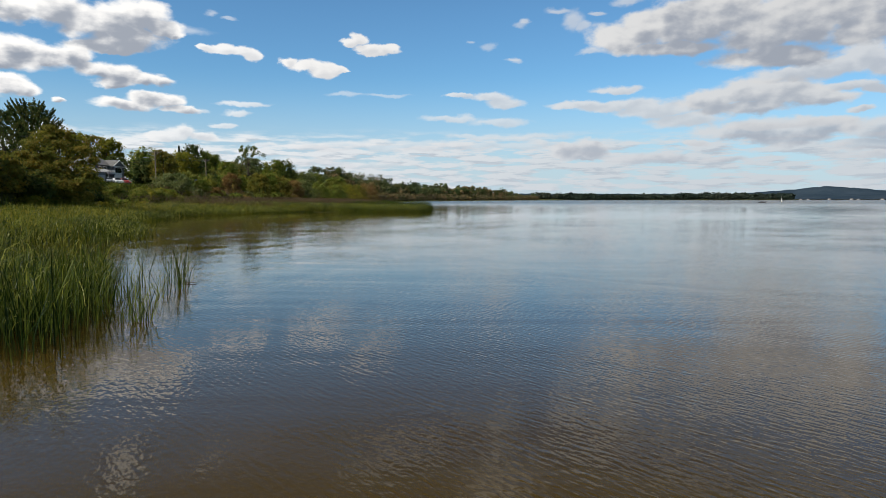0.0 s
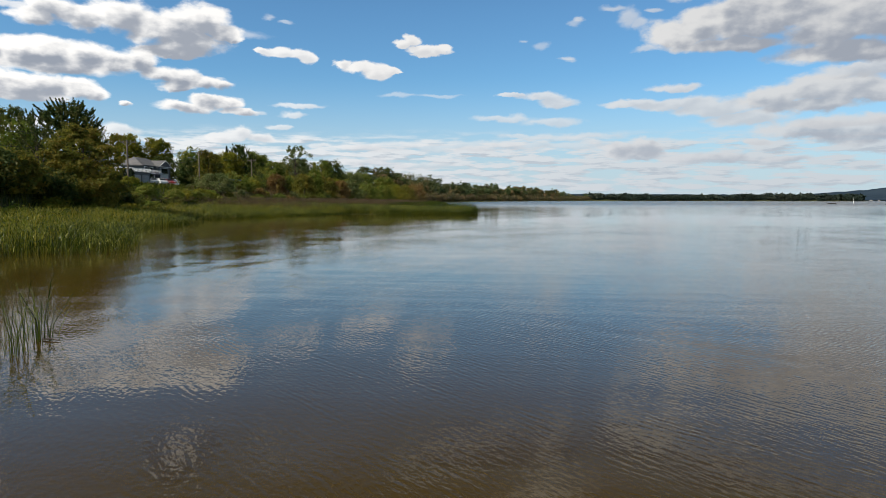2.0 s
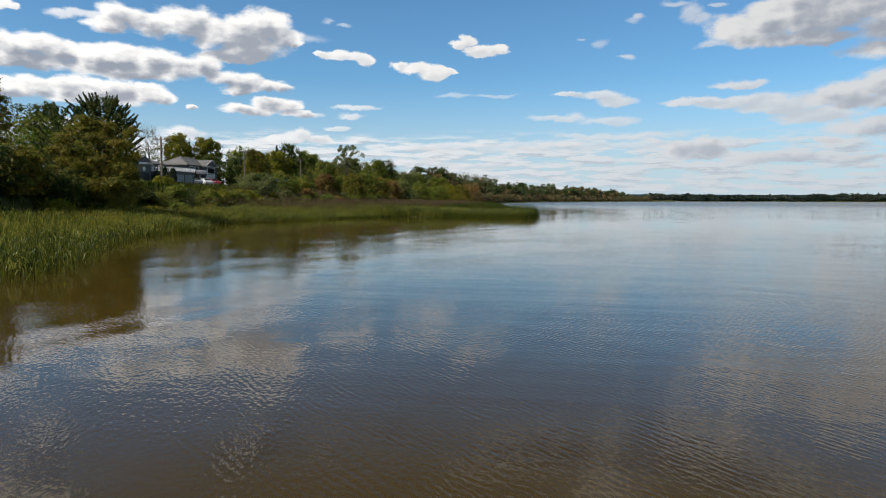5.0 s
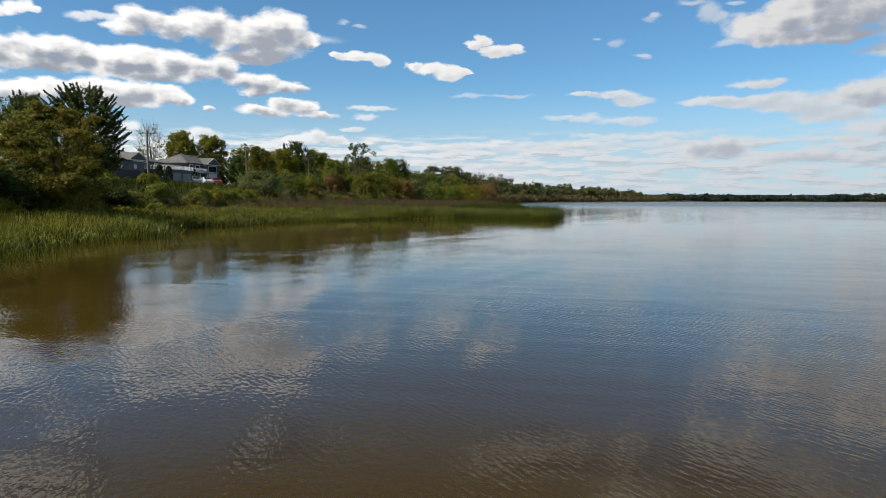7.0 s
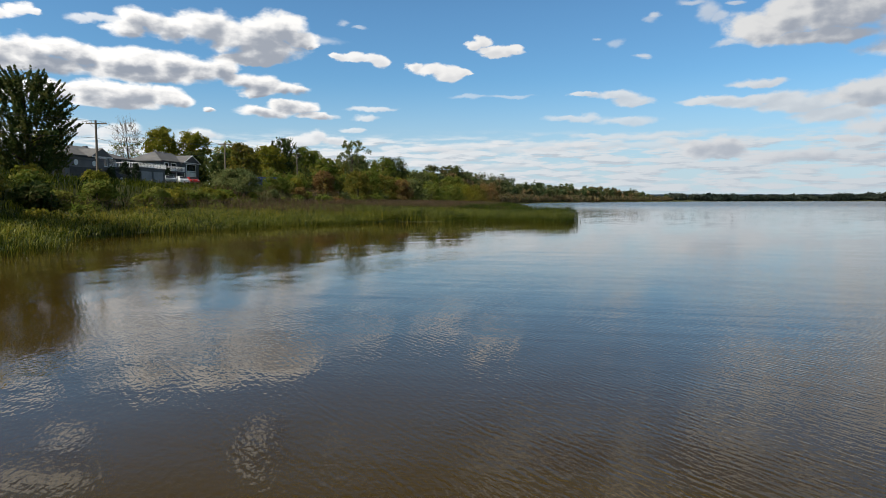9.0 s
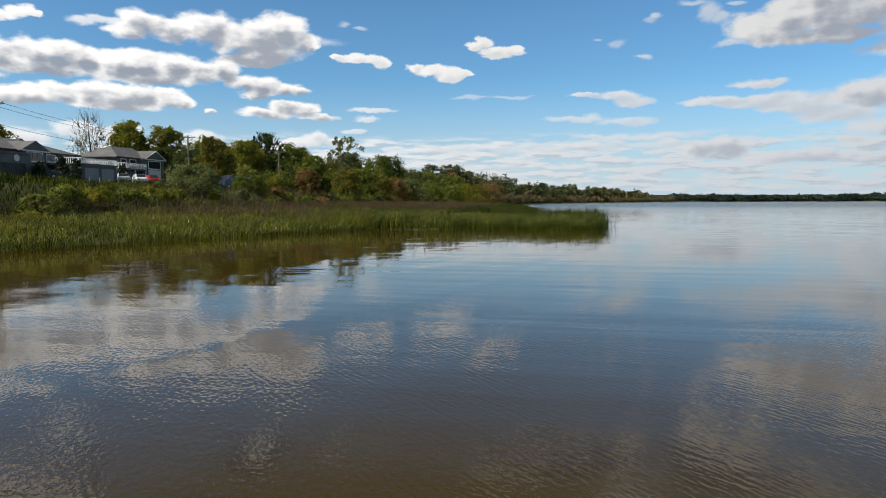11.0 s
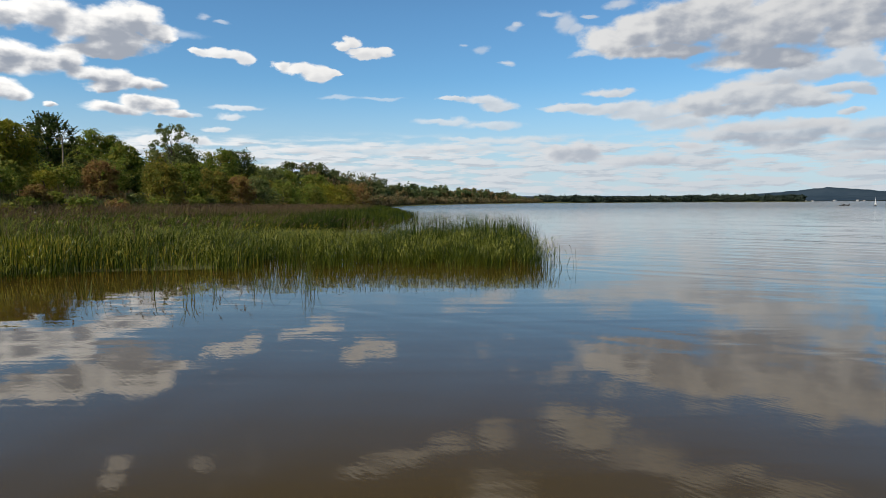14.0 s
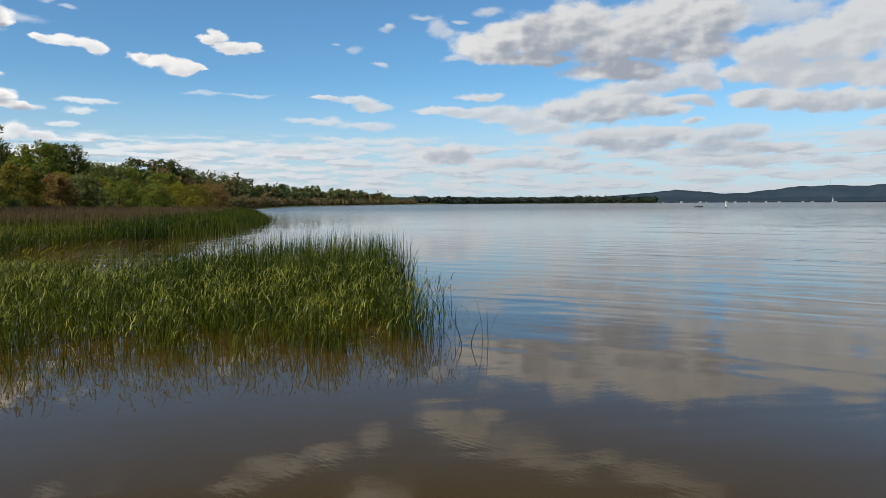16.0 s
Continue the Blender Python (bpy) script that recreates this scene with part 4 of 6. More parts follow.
def shoot_leaves(roots, tips, thick, per, leaf):
    """Upswept shoots: leaves crowding round each shoot, thinning to its tip."""
    n = len(roots)
    s = rng.uniform(0.0, 1.0, (n, per)) ** 0.85
    axis = unit(tips - roots)
    e = unit(rng.normal(0, 1, (n, per, 3)))
    bow = (np.sin(s * math.pi) * 0.06)[..., None] * np.linalg.norm(tips - roots, axis=1)[:, None, None] * np.array([0, 0, -1.0])
    p = roots[:, None, :] * (1 - s[..., None]) + tips[:, None, :] * s[..., None] + bow + e * (thick[:, None] * (0.12 + 0.88 * (1 - s) ** 0.8) * rng.uniform(0.4, 1.1, (n, per)))[..., None]
    nrm = 0.8 * e + 0.25 * axis[:, None, :] + rng.normal(0, 0.4, p.shape) + np.array([0, 0, 0.2])
    return leaf_cards(p.reshape(-1, 3), nrm.reshape(-1, 3), leaf)


def envelope(form, n, w, h, low, inner=0.35):
    """Bough centres inside a crown w wide and from low to h high."""
    u = (np.arange(n) + rng.random(n)) / n
    ang = np.arange(n) * 2.39996 + rng.uniform(0, 6.3) + rng.normal(0, 0.35, n)
    if form == "spruce":
        f = u ** 0.8
        rad = (1 - f) * 0.5 * w * rng.uniform(0.55, 1.0, n) + 0.12
        z = low + (h - low) * f
    elif form == "shrub":
        f = u ** 0.8
        z = low + (h - low) * 0.92 * f
        rad = 0.5 * w * np.sqrt(np.clip(1 - (f * 0.95) ** 2.2, 0, 1)) * np.sqrt(rng.uniform(inner, 1, n))
    elif form in ("vase", "upswept", "open"):
        f = u ** 0.75
        z = low + (h - low) * 0.97 * f
        rad = 0.5 * w * np.clip(np.sin(np.pi * np.clip(f * 0.80 + 0.12, 0, 1)), 0, 1) ** 0.7 * np.sqrt(rng.uniform(inner, 1, n))
    else:
        f = u
        z = low + (h - low) * (0.03 + 0.95 * f)
        full = np.where(f < 0.42, 0.76 + 0.24 * f / 0.42, np.clip(1 - (np.abs(f - 0.42) / 0.60) ** 2.6, 0, 1) ** 0.45)
        rad = 0.5 * w * full * np.sqrt(rng.uniform(inner, 1, n))
    # a lopsided outline
    lop = 1 + 0.20 * np.sin(ang * 2 + rng.uniform(0, 6)) + 0.12 * np.sin(ang * 3 + rng.uniform(0, 6))
    return np.stack([0.9 * rad * lop * np.cos(ang), 0.9 * rad * lop * np.sin(ang), z * rng.uniform(0.96, 1.02, n)], 1)


def tree(name, x, y, h, w, mat, label, form="round", low=0.22, clumps=60, per=90, leaf=0.2, size=0.16, group="", category="tree", sink=0.15, base=None, limbs=0, flat=0.75):
    """One tree: a trunk with limbs reaching into the crown, and the crown of leaves."""
    z = float(ground_z(x, y)) if base is None else base
    ob = thing(name, pose(x, y, z - sink), label, category, group)
    leaves, leaf = int(clumps * per * 0.95), leaf * 0.78
    boughs = {"upswept": 230, "open": 60, "spruce": 70, "bare": 60}.get(form, max(12, int(7 + clumps * 0.42)))
    fat = size * w * 1.25
    if form in ("upswept", "open", "spruce", "bare"):
        c = envelope("round" if form == "upswept" else form, boughs, w * 0.9, h * 0.96, low * h)
    else:
        c = envelope(form, boughs, w - 1.05 * fat, max(0.6 * h, h - 0.6 * fat), low * h)
    r = fat * rng.uniform(0.6, 1.25, boughs) * np.clip(1.12 - 0.4 * (c[:, 2] / h) ** 2, 0.6, 1.1)
    pieces = []
    girth = 0.011 * h + 0.012 * w
    wob = rng.normal(0, 0.012 * h, (4, 2))
    stem_top = h * (0.95 if form == "spruce" else 0.72)
    fs = [0, 0.25, 0.5, 0.75, 1.0]
    stem = np.array([(0, 0, 0)] + [(wob[i - 1, 0] * fs[i], wob[i - 1, 1] * fs[i], stem_top * fs[i]) for i in range(1, 5)])
    pieces.append(tube(stem, [girth * 1.25, girth, girth * 0.75, girth * 0.5, girth * 0.18], 7))
    for i in rng.permutation(boughs)[: min(boughs, 40)]:
        root_z = np.clip(c[i, 2] * rng.uniform(0.35, 0.75), 0.1 * h if form != "shrub" else 0.02, stem_top * 0.97)
        f = root_z / stem_top
        a = np.array([np.interp(f, fs, stem[:, 0]), np.interp(f, fs, stem[:, 1]), root_z])
        mid = (a + c[i]) / 2 + np.array([0, 0, 0.05 * h * rng.uniform(-0.4, 1)])
        g = girth * 0.38 * (1.1 - f)
        pieces.append(tube([a, mid, c[i]], [g, g * 0.6, g * 0.15], 4))
    if limbs:
        big_mesh("trunk", *pieces[0], M_BARK, ob, "grey-brown bark")
        for piece in pieces[1:limbs + 1]:
            big_mesh("limb", *piece, M_BARK, ob)
    else:
        v, t = join(pieces[:13])
        big_mesh("trunk", v, t, M_BARK, ob, "grey-brown bark")
    mid_axis = np.stack([0 * c[:, 0], 0 * c[:, 1], np.full(boughs, (low + 1) * 0.45 * h)], 1)
    out = unit(c - mid_axis)
    if form in ("upswept", "open"):
        tips = c + unit(np.stack([c[:, 0], c[:, 1], np.full(boughs, 0.30 * w)], 1)) * (0.05 * w)
        roots = c * np.array([0.6, 0.6, 1.0]) - np.array([0, 0, 0.12 * h]) * rng.uniform(0.7, 1.2, boughs)[:, None]
        roots[:, 2] = np.maximum(roots[:, 2], 0.05 * h)
        v, t = shoot_leaves(roots, tips, (0.036 if form == "upswept" else 0.05) * w * rng.uniform(0.7, 1.2, boughs), leaves // boughs, leaf)
        if form == "upswept":
            core = envelope("round", 60, w * 0.74, h * 0.90, low * h, 0.2)
            v, t = join([(v, t), bough_leaves(core, np.full(60, 0.085 * w), unit(core - mid_axis[0]), 60, leaf * 1.2)])
    elif form == "spruce":
        roots = np.stack([0 * c[:, 0], 0 * c[:, 1], c[:, 2] + 0.03 * h], 1)
        v, t = shoot_leaves(roots, c - np.array([0, 0, 0.03 * h]), 0.06 * w * (1.25 - c[:, 2] / h), leaves // boughs, leaf)
    elif form == "bare":
        twigs = []
        for i in range(boughs):
            for k in range(7):
                tip = c[i] + rng.normal(0, 0.10 * w, 3) + np.array([0, 0, 0.06 * h])
                twigs.append(tube([c[i] * np.array([0.75, 0.75, 0.93]), (c[i] + tip) / 2, tip], [0.035, 0.022, 0.008], 3))
        big_mesh("twigs", *join(twigs), M_TWIG, ob, "pale bare twigs")
        v, t = bough_leaves(c[c[:, 2] < 0.62 * h], r[c[:, 2] < 0.62 * h] * 0.8, out[c[:, 2] < 0.62 * h], 26, leaf)
    else:
        v, t = bough_leaves(c, r, out, leaves // boughs, leaf, flat)
        if form != "shrub" and low < 0.3:
            core = envelope(form, 26, w * 0.62, h * 0.86, low * h, 0.0)
            v, t = join([(v, t), bough_leaves(core, np.full(26, 0.15 * w), unit(core - mid_axis[0]), 14, leaf * 2.2, 0.75, 2)])
    if form == "willow":
        drop = rng.random(len(v) // 4).repeat(4)
        v[:, 2] -= drop ** 2 * 0.16 * h
    v[:, 2] = np.maximum(v[:, 2], 0.05)
    big_mesh("crown", v, t, mat, ob)
    return ob


# beside the near bank
tree("maple_tree", -67.5, 106.5, 13.6, 12.4, M_DARK_LEAF, "large dark maple with a dense upswept crown", "upswept", 0.08, 210, 150, 0.20, 0.105, limbs=16)
tree("young_maple", -43.1, 73.0, 9.5, 9.2, M_GOLD_LEAF, "maple turning yellow and orange at the water's edge", "round", 0.02, 110, 240, 0.13, 0.105, limbs=16, flat=0.5)
tree("ash_tree", -58.5, 86.8, 9.8, 7.4, M_DARK_LEAF, "open airy dark green tree on the bank", "open", 0.06, 60, 110, 0.16, 0.13, limbs=22)
tree("ash_tree", -80.3, 109.5, 12.6, 9.5, M_DARK_LEAF, "tall dark green tree behind the bank shrubs", "round", 0.06, 60, 100, 0.2, 0.13, limbs=22)
tree("ash_tree", -69.5, 96.5, 9.0, 9.0, M_GREEN_LEAF, "full green tree on the bank", "round", 0.03, 60, 100, 0.18, 0.13, limbs=16)
tree("young_maple", -56.5, 74, 10.4, 7.0, M_GOLD_LEAF, "slender tree with orange-tinged leaves", "vase", 0.08, 90, 120, 0.14, 0.12, limbs=16)
# round the houses
tree("bare_tree", -112.3, 185, 16.5, 8.5, M_GREEN_LEAF, "half-bare tree with thin pale twigs behind a roof", "bare", 0.25, 60, 16, 0.22, 0.13, limbs=30)
tree("maple_tree", -107, 191, 15.6, 11.5, M_YELLOW_LEAF, "full olive-yellow tree behind the house", "round", 0.04, 80, 130, 0.3, 0.14)
tree("maple_tree", -101.8, 197, 15.4, 10.5, M_YELLOW_LEAF, "full olive-green tree behind the house", "round", 0.04, 80, 130, 0.3, 0.14)
tree("maple_tree", -95, 205, 10.5, 10, M_GREEN_LEAF, "green tree beside the house", "round", 0.04, 60, 70, 0.3, 0.14)
tree("maple_tree", -90.5, 179, 8.4, 9.0, M_DARK_LEAF, "dark tree close beside the grey house", "round", 0.02, 60, 80, 0.24, 0.14)
tree("maple_tree", -118, 165, 12, 10, M_YELLOW_LEAF, "low yellow-green tree behind the roofs", "round", 0.04, 50, 60, 0.3, 0.14)
tree("willow_shrub", -57.0, 137, 4.3, 9.8, M_WILLOW_LEAF, "broad grey-green willow shrub on the bank", "shrub", 0.0, 110, 110, 0.16, 0.10, category="shrub")
tree("maple_tree", -79.8, 173, 7.8, 7.6, M_DARK_LEAF, "dark green tree by the driveway", "round", 0.04, 60, 80, 0.25, 0.14)
tree("maple_tree", -74.0, 172, 10.6, 7.8, M_GOLD_LEAF, "tree with bronze-green autumn leaves", "round", 0.04, 80, 90, 0.22, 0.13)
tree("maple_tree", -72.2, 181, 11.2, 9.6, M_YELLOW_LEAF, "rounded tree turning bright yellow-green", "round", 0.04, 100, 100, 0.22, 0.12)
tree("pine_tree", -77.5, 201, 14.6, 10.5, M_DARK_LEAF, "dark pine with several tops behind yellow trees", "upswept", 0.05, 90, 90, 0.24, 0.12)
tree("spruce_tree", -86, 212, 13.6, 11, M_SPRUCE_LEAF, "dark spruce among the trees", "spruce", 0.05, 110, 60, 0.3, 0.15)
tree("ash_tree", -81.5, 225, 13.6, 11.5, M_GREEN_LEAF, "feathery green tree on the bank", "round", 0.04, 80, 70, 0.28, 0.13)
tree("ash_tree", -74, 222, 10.8, 10.5, M_GREEN_LEAF, "feathery green tree on the bank", "round", 0.04, 70, 70, 0.28, 0.13)
tree("cottonwood", -73.5, 245, 18.0, 12.0, M_WILLOW_LEAF, "tall open cottonwood with see-through crown", "vase", 0.36, 70, 70, 0.22, 0.085, limbs=30)
tree("rust_shrub", -60.8, 186, 6.4, 6.2, M_RUST_LEAF, "rust-brown shrub with drying leaves", "shrub", 0.02, 70, 90, 0.18, 0.13, category="shrub")
tree("shrub", -63.5, 176, 3.6, 5.0, M_YELLOW_LEAF, "bright green bush beside the road", "shrub", 0.0, 50, 80, 0.15, 0.13, category="shrub")
for bx, by, bh, bw, bm_, lab in ((-60, 201, 7.6, 8.5, M_GOLD_LEAF, "bronze-tipped shrubby tree on the bank"), (-61, 213, 7.4, 8, M_GREEN_LEAF, "green shrubby tree on the bank"),
                                 (-60, 226, 7.3, 9, M_GOLD_LEAF, "orange-tinged shrubby tree on the bank"), (-58, 238, 6.5, 8, M_RUST_LEAF, "reddish shrubby tree on the bank"),
                                 (-57, 250, 6.8, 9.5, M_WILLOW_LEAF, "grey-green shrubby tree on the bank"), (-54, 266, 6.6, 10, M_GREEN_LEAF, "green shrubby tree on the bank"),
                                 (-50, 283, 6.8, 11, M_GREEN_LEAF, "green shrubby tree on the bank"), (-48, 300, 7.4, 12, M_YELLOW_LEAF, "yellow-green shrubby tree on the bank"),
                                 (-45, 316, 7.6, 12, M_GOLD_LEAF, "bronze shrubby tree on the bank"), (-42.5, 332, 8.4, 13, M_RUST_LEAF, "brown-green thicket at the end of the wood")):
    tree("shrubby_tree", bx + 3.0, by, bh * 1.08 + 1.4, bw * 1.2, bm_, lab, "shrub", 0.02, 70, 80, 0.26, 0.13)
for bx, by, bh, bw, bm_, lab in ((-77, 262, 12, 12, M_DARK_LEAF, "dark full tree behind the shrubs"), (-73, 280, 12.5, 12, M_GREEN_LEAF, "full green tree behind the shrubs"),
                                 (-74, 302, 13.8, 13, M_DARK_LEAF, "dark full tree behind the shrubs"), (-64.5, 304, 9.4, 10.5, M_WILLOW_LEAF, "weeping willow on the bank"),
                                 (-70, 362, 15, 13, M_DARK_LEAF, "dark round-topped tree above the wood"), (-61, 367, 16, 13, M_DARK_LEAF, "dark round-topped tree above the wood"),
                                 (-56, 340, 9.5, 13, M_GREEN_LEAF, "green tree in the wood"), (-86, 240, 11, 11, M_GREEN_LEAF, "green tree in the wood"), (-66, 330, 10, 13, M_GREEN_LEAF, "green tree in the wood")):
    tree("broadleaf_tree", bx, by, bh * 1.12, bw * 1.15, bm_, lab, "willow" if "willow" in lab else "round", 0.04, 70, 80, 0.32, 0.14)
# the back row of the wood
for k in range(16):
    y = 196 + 9.2 * k + rng.uniform(-3, 3)
    tree("broadleaf_tree", float(toe(y)) - rng.uniform(30, 44), y, rng.uniform(9.5, 12.5), rng.uniform(11, 14), (M_GREEN_LEAF, M_DARK_LEAF, M_GREEN_LEAF, M_GOLD_LEAF)[k % 4], "full tree in the back row of the wood", "round", 0.04, 32, 62, 0.38, 0.2, "back row of the wood")
# undergrowth between the trunks
for k in range(34):
    y = 172 + 5.2 * k + rng.uniform(-2, 2)
    x = float(toe(y)) - rng.uniform(14, 24)
    tree("undergrowth_shrub", x, y, rng.uniform(4, 7), rng.uniform(7, 10), (M_GREEN_LEAF, M_DARK_LEAF, M_YELLOW_LEAF, M_GOLD_LEAF)[k % 4], "leafy shrub filling the wood behind the bank", "shrub", 0.0, 27, 60, 0.3, 0.17, "undergrowth in the wood", "shrub")
for k in range(10):
    y = 56 + 3.4 * k + rng.uniform(-1, 1)
    x = float(toe(y)) - rng.uniform(3, 9)
    tree("undergrowth_shrub", x, y, rng.uniform(3.0, 4.8) if k < 6 else rng.uniform(1.4, 2.2), rng.uniform(5, 8) if k < 6 else rng.uniform(3, 4.5), (M_DARK_LEAF, M_GREEN_LEAF, M_DARK_LEAF, M_GOLD_LEAF)[k % 4], "leafy shrub below the maples on the bank", "shrub", 0.0, 40, 70, 0.22, 0.16, "undergrowth on the bank", "shrub")
for k in range(30):
    y = 166 + 5.6 * k + rng.uniform(-2, 2)
    tree("bank_shrub", float(toe(y)) - rng.uniform(0.5, 3.0), y, rng.uniform(2.0, 3.6), rng.uniform(4, 6.5), (M_GREEN_LEAF, M_DARK_LEAF, M_RUST_LEAF, M_GREEN_LEAF, M_WILLOW_LEAF)[k % 5], "low shrub at the foot of the bank", "shrub", 0.0, 20, 50, 0.24, 0.2, "shrubs at the foot of the bank", "shrub")
for k in range(26):
    y = 46 + 4.8 * k + rng.uniform(-2, 2)
    tree("bank_shrub", float(toe(y)) - rng.uniform(-0.5, 5.5), y, rng.uniform(0.9, 1.8), rng.uniform(2.2, 3.8), (M_GREEN_LEAF, M_YELLOW_LEAF, M_GREEN_LEAF)[k % 3], "leafy bush between marsh and bank", "shrub", 0.0, 24, 56, 0.18, 0.19, "bushes above the marsh", "shrub")
# low bushes along the bank in front of the houses
for bx, by, bh, bw, bm_ in ((-45.5, 86, 2.6, 5, M_GREEN_LEAF), (-47.5, 93, 3.0, 5.5, M_GREEN_LEAF), (-46.5, 99, 3.2, 5.5, M_GREEN_LEAF), (-49, 104, 2.6, 5, M_GREEN_LEAF), (-50.5, 110, 2.3, 5, M_YELLOW_LEAF),
                            (-51.5, 116, 2.2, 5, M_GREEN_LEAF), (-53, 122, 2.0, 5, M_YELLOW_LEAF), (-54, 128, 1.8, 4.5, M_GREEN_LEAF), (-53, 91, 2.6, 5, M_YELLOW_LEAF),                             (-55, 102, 2.4, 5, M_YELLOW_LEAF), (-51, 141.5, 3.6, 4.2, M_GREEN_LEAF), (-56.5, 150, 2.2, 3, M_WILLOW_LEAF), (-57.5, 168, 2.4, 4, M_GREEN_LEAF),
                            (-58.5, 194, 3, 4, M_YELLOW_LEAF), (-59.6, 160.5, 5.0, 6.6, M_GREEN_LEAF), (-60.6, 157.6, 4.6, 5.6, M_GREEN_LEAF), (-57.8, 164.5, 3.4, 5.0, M_RUST_LEAF)):
    tree("bush", bx, by, bh * 0.70, bw * 0.72, bm_, "low leafy bush on the grassy bank", "shrub", 0.0, 46, 70, 0.15, 0.15, "bushes along the bank", "bush")


def wood(name, spots, mat, label, leaf, per):
    """A far wood in one mesh: short trunks and leafy crowns of rounded boughs."""
    pieces = []
    for x, y, h, w in spots:
        z = max(float(ground_z(x, y)), 0.2)
        pieces.append(tube([(x, y, z - 0.3), (x, y, z + h * 0.7)], [0.03 * h, 0.01 * h], 4))
        k = 10
        c = envelope("shrub" if h < 8 else "round", k, w, h * 0.9, 0.0 if h < 8 else 0.1 * h, 0.05) * rng.uniform(0.85, 1.08, (k, 1))
        out = unit(c - np.array([0, 0, 0.45 * h]))
        small = leaf * min(1.0, max(0.42, y / 1000))
        pieces.append(bough_leaves(c + np.array([x, y, z]), w * 0.23 * rng.uniform(0.6, 1.35, k), out, int(per * (1.7 if y < 620 else 1.0)), small, 0.85, 5, 0.06))
    v, t = join(pieces)
    return tagged(big_mesh(name, v, t, mat), label, "woods", kind="stuff")


belt, tall_trees = [], []
for k in range(150):
    f = ((k + rng.random()) / 150) ** 1.25
    y = 338 + f * 1000
    belt.append((float(toe(y)) - rng.uniform(1, 7) - 8 * f, y, rng.uniform(2.2, 5.4) * (0.9 + 0.4 * f), rng.uniform(8.0, 15.0) * (0.85 + 0.7 * f)))
for k in range(135):
    f = ((k + rng.random()) / 135) ** 1.2
    y = 352 + f * 1000
    h = rng.choice([rng.uniform(8.5, 11.0), rng.uniform(11.0, 14.5)]) * (1.15 + 0.5 * f) * min(1.0, max(0.45, (1.06 - f) * 4))
    tall_trees.append((float(toe(y)) - rng.uniform(9, 30) - 10 * f, y, h, h * rng.uniform(0.6, 1.25)))
wood("far_wood", [q for k, q in enumerate(belt) if k % 5 < 2], M_FAR_LEAF_HAZED, "olive and yellow shrubs along the curving shore", 1.2, 38)
wood("far_wood", [q for k, q in enumerate(belt) if k % 5 >= 2], M_RUST_FAR, "brown and bronze shrubs along the curving shore", 1.2, 38)
wood("far_wood", [q for k, q in enumerate(tall_trees) if k % 3 == 0], M_FAR_LEAF_HAZED, "mixed autumn trees along the curving shore", 1.3, 55)
wood("far_wood", [q for k, q in enumerate(tall_trees) if k % 3], M_FAR_DARK_HAZED, "taller dark green trees along the curving shore", 1.3, 55)
spots = []
for k in range(200):
    x = rng.uniform(200, 1010)
    y = float(far_edge(x)) + rng.uniform(4, 60)
    spots.append((x, y, rng.uniform(8, 15) * (1.15 if 640 < x else 0.7), rng.uniform(18, 30)))
wood("far_wood", spots, M_FAR_BELT, "dark belt of woods on a low headland", 2.6, 16)


# ---- road, houses ----
ys = np.arange(20, 330, 3.0)
near, far = toe(ys) - 11.5, toe(ys) - 17.5
rv = [(a, b, float(c) + 0.05) for a, b, c in zip(near, ys, ground_z(near, ys))] + [(a, b, float(c) + 0.05) for a, b, c in zip(far, ys, ground_z(far, ys) )]
n = len(ys)
road = link_mesh("road", rv, [(i, i + 1, n + i + 1, n + i) for i in range(n - 1)], M_ASPHALT)
tagged(road, "narrow asphalt road behind the bank", "road", kind="structure")

M_GLASS = material("window_glass", lambda N, P, w: N.put(P.inputs["Base Color"], (0.03, 0.035, 0.04, 1)), 0.05, 0.6)


def window(parent, x, y0, y1, z0, z1, lights=2):
    """A white-framed window on a wall that faces +x: frame, panes, sill."""
    w = part("window", box(box(box(box(bmesh.new(), x, x + 0.07, y0, y1, z1 - 0.14, z1), x, x + 0.07, y0, y1, z0, z0 + 0.14), x, x + 0.07, y0, y0 + 0.14, z0 + 0.14, z1 - 0.14), x, x + 0.07, y1 - 0.14, y1, z0 + 0.14, z1 - 0.14),
             M_WHITE, parent, "white window frame")
    step = (y1 - y0 - 0.28) / lights
    for k in range(lights):
        a = y0 + 0.14 + k * step
        boxed("pane", M_GLASS, w, x + 0.01, x + 0.03, a + 0.03, a + step - 0.03, z0 + 0.14, z1 - 0.14)
    boxed("sill", M_WHITE, w, x, x + 0.14, y0 - 0.05, y1 + 0.05, z0 - 0.07, z0)
    return w


def walls(parent, mat, x0, x1, y0, y1, z0, z1, t=0.25, label=""):
    """Four walls with thickness."""
    bm = bmesh.new()
    box(bm, x1 - t, x1, y0, y1, z0, z1)
    box(bm, x0, x0 + t, y0, y1, z0, z1)
    box(bm, x0 + t, x1 - t, y0, y0 + t, z0, z1)
    box(bm, x0 + t, x1 - t, y1 - t, y1, z0, z1)
    return part("wall", bm, mat, parent, label)


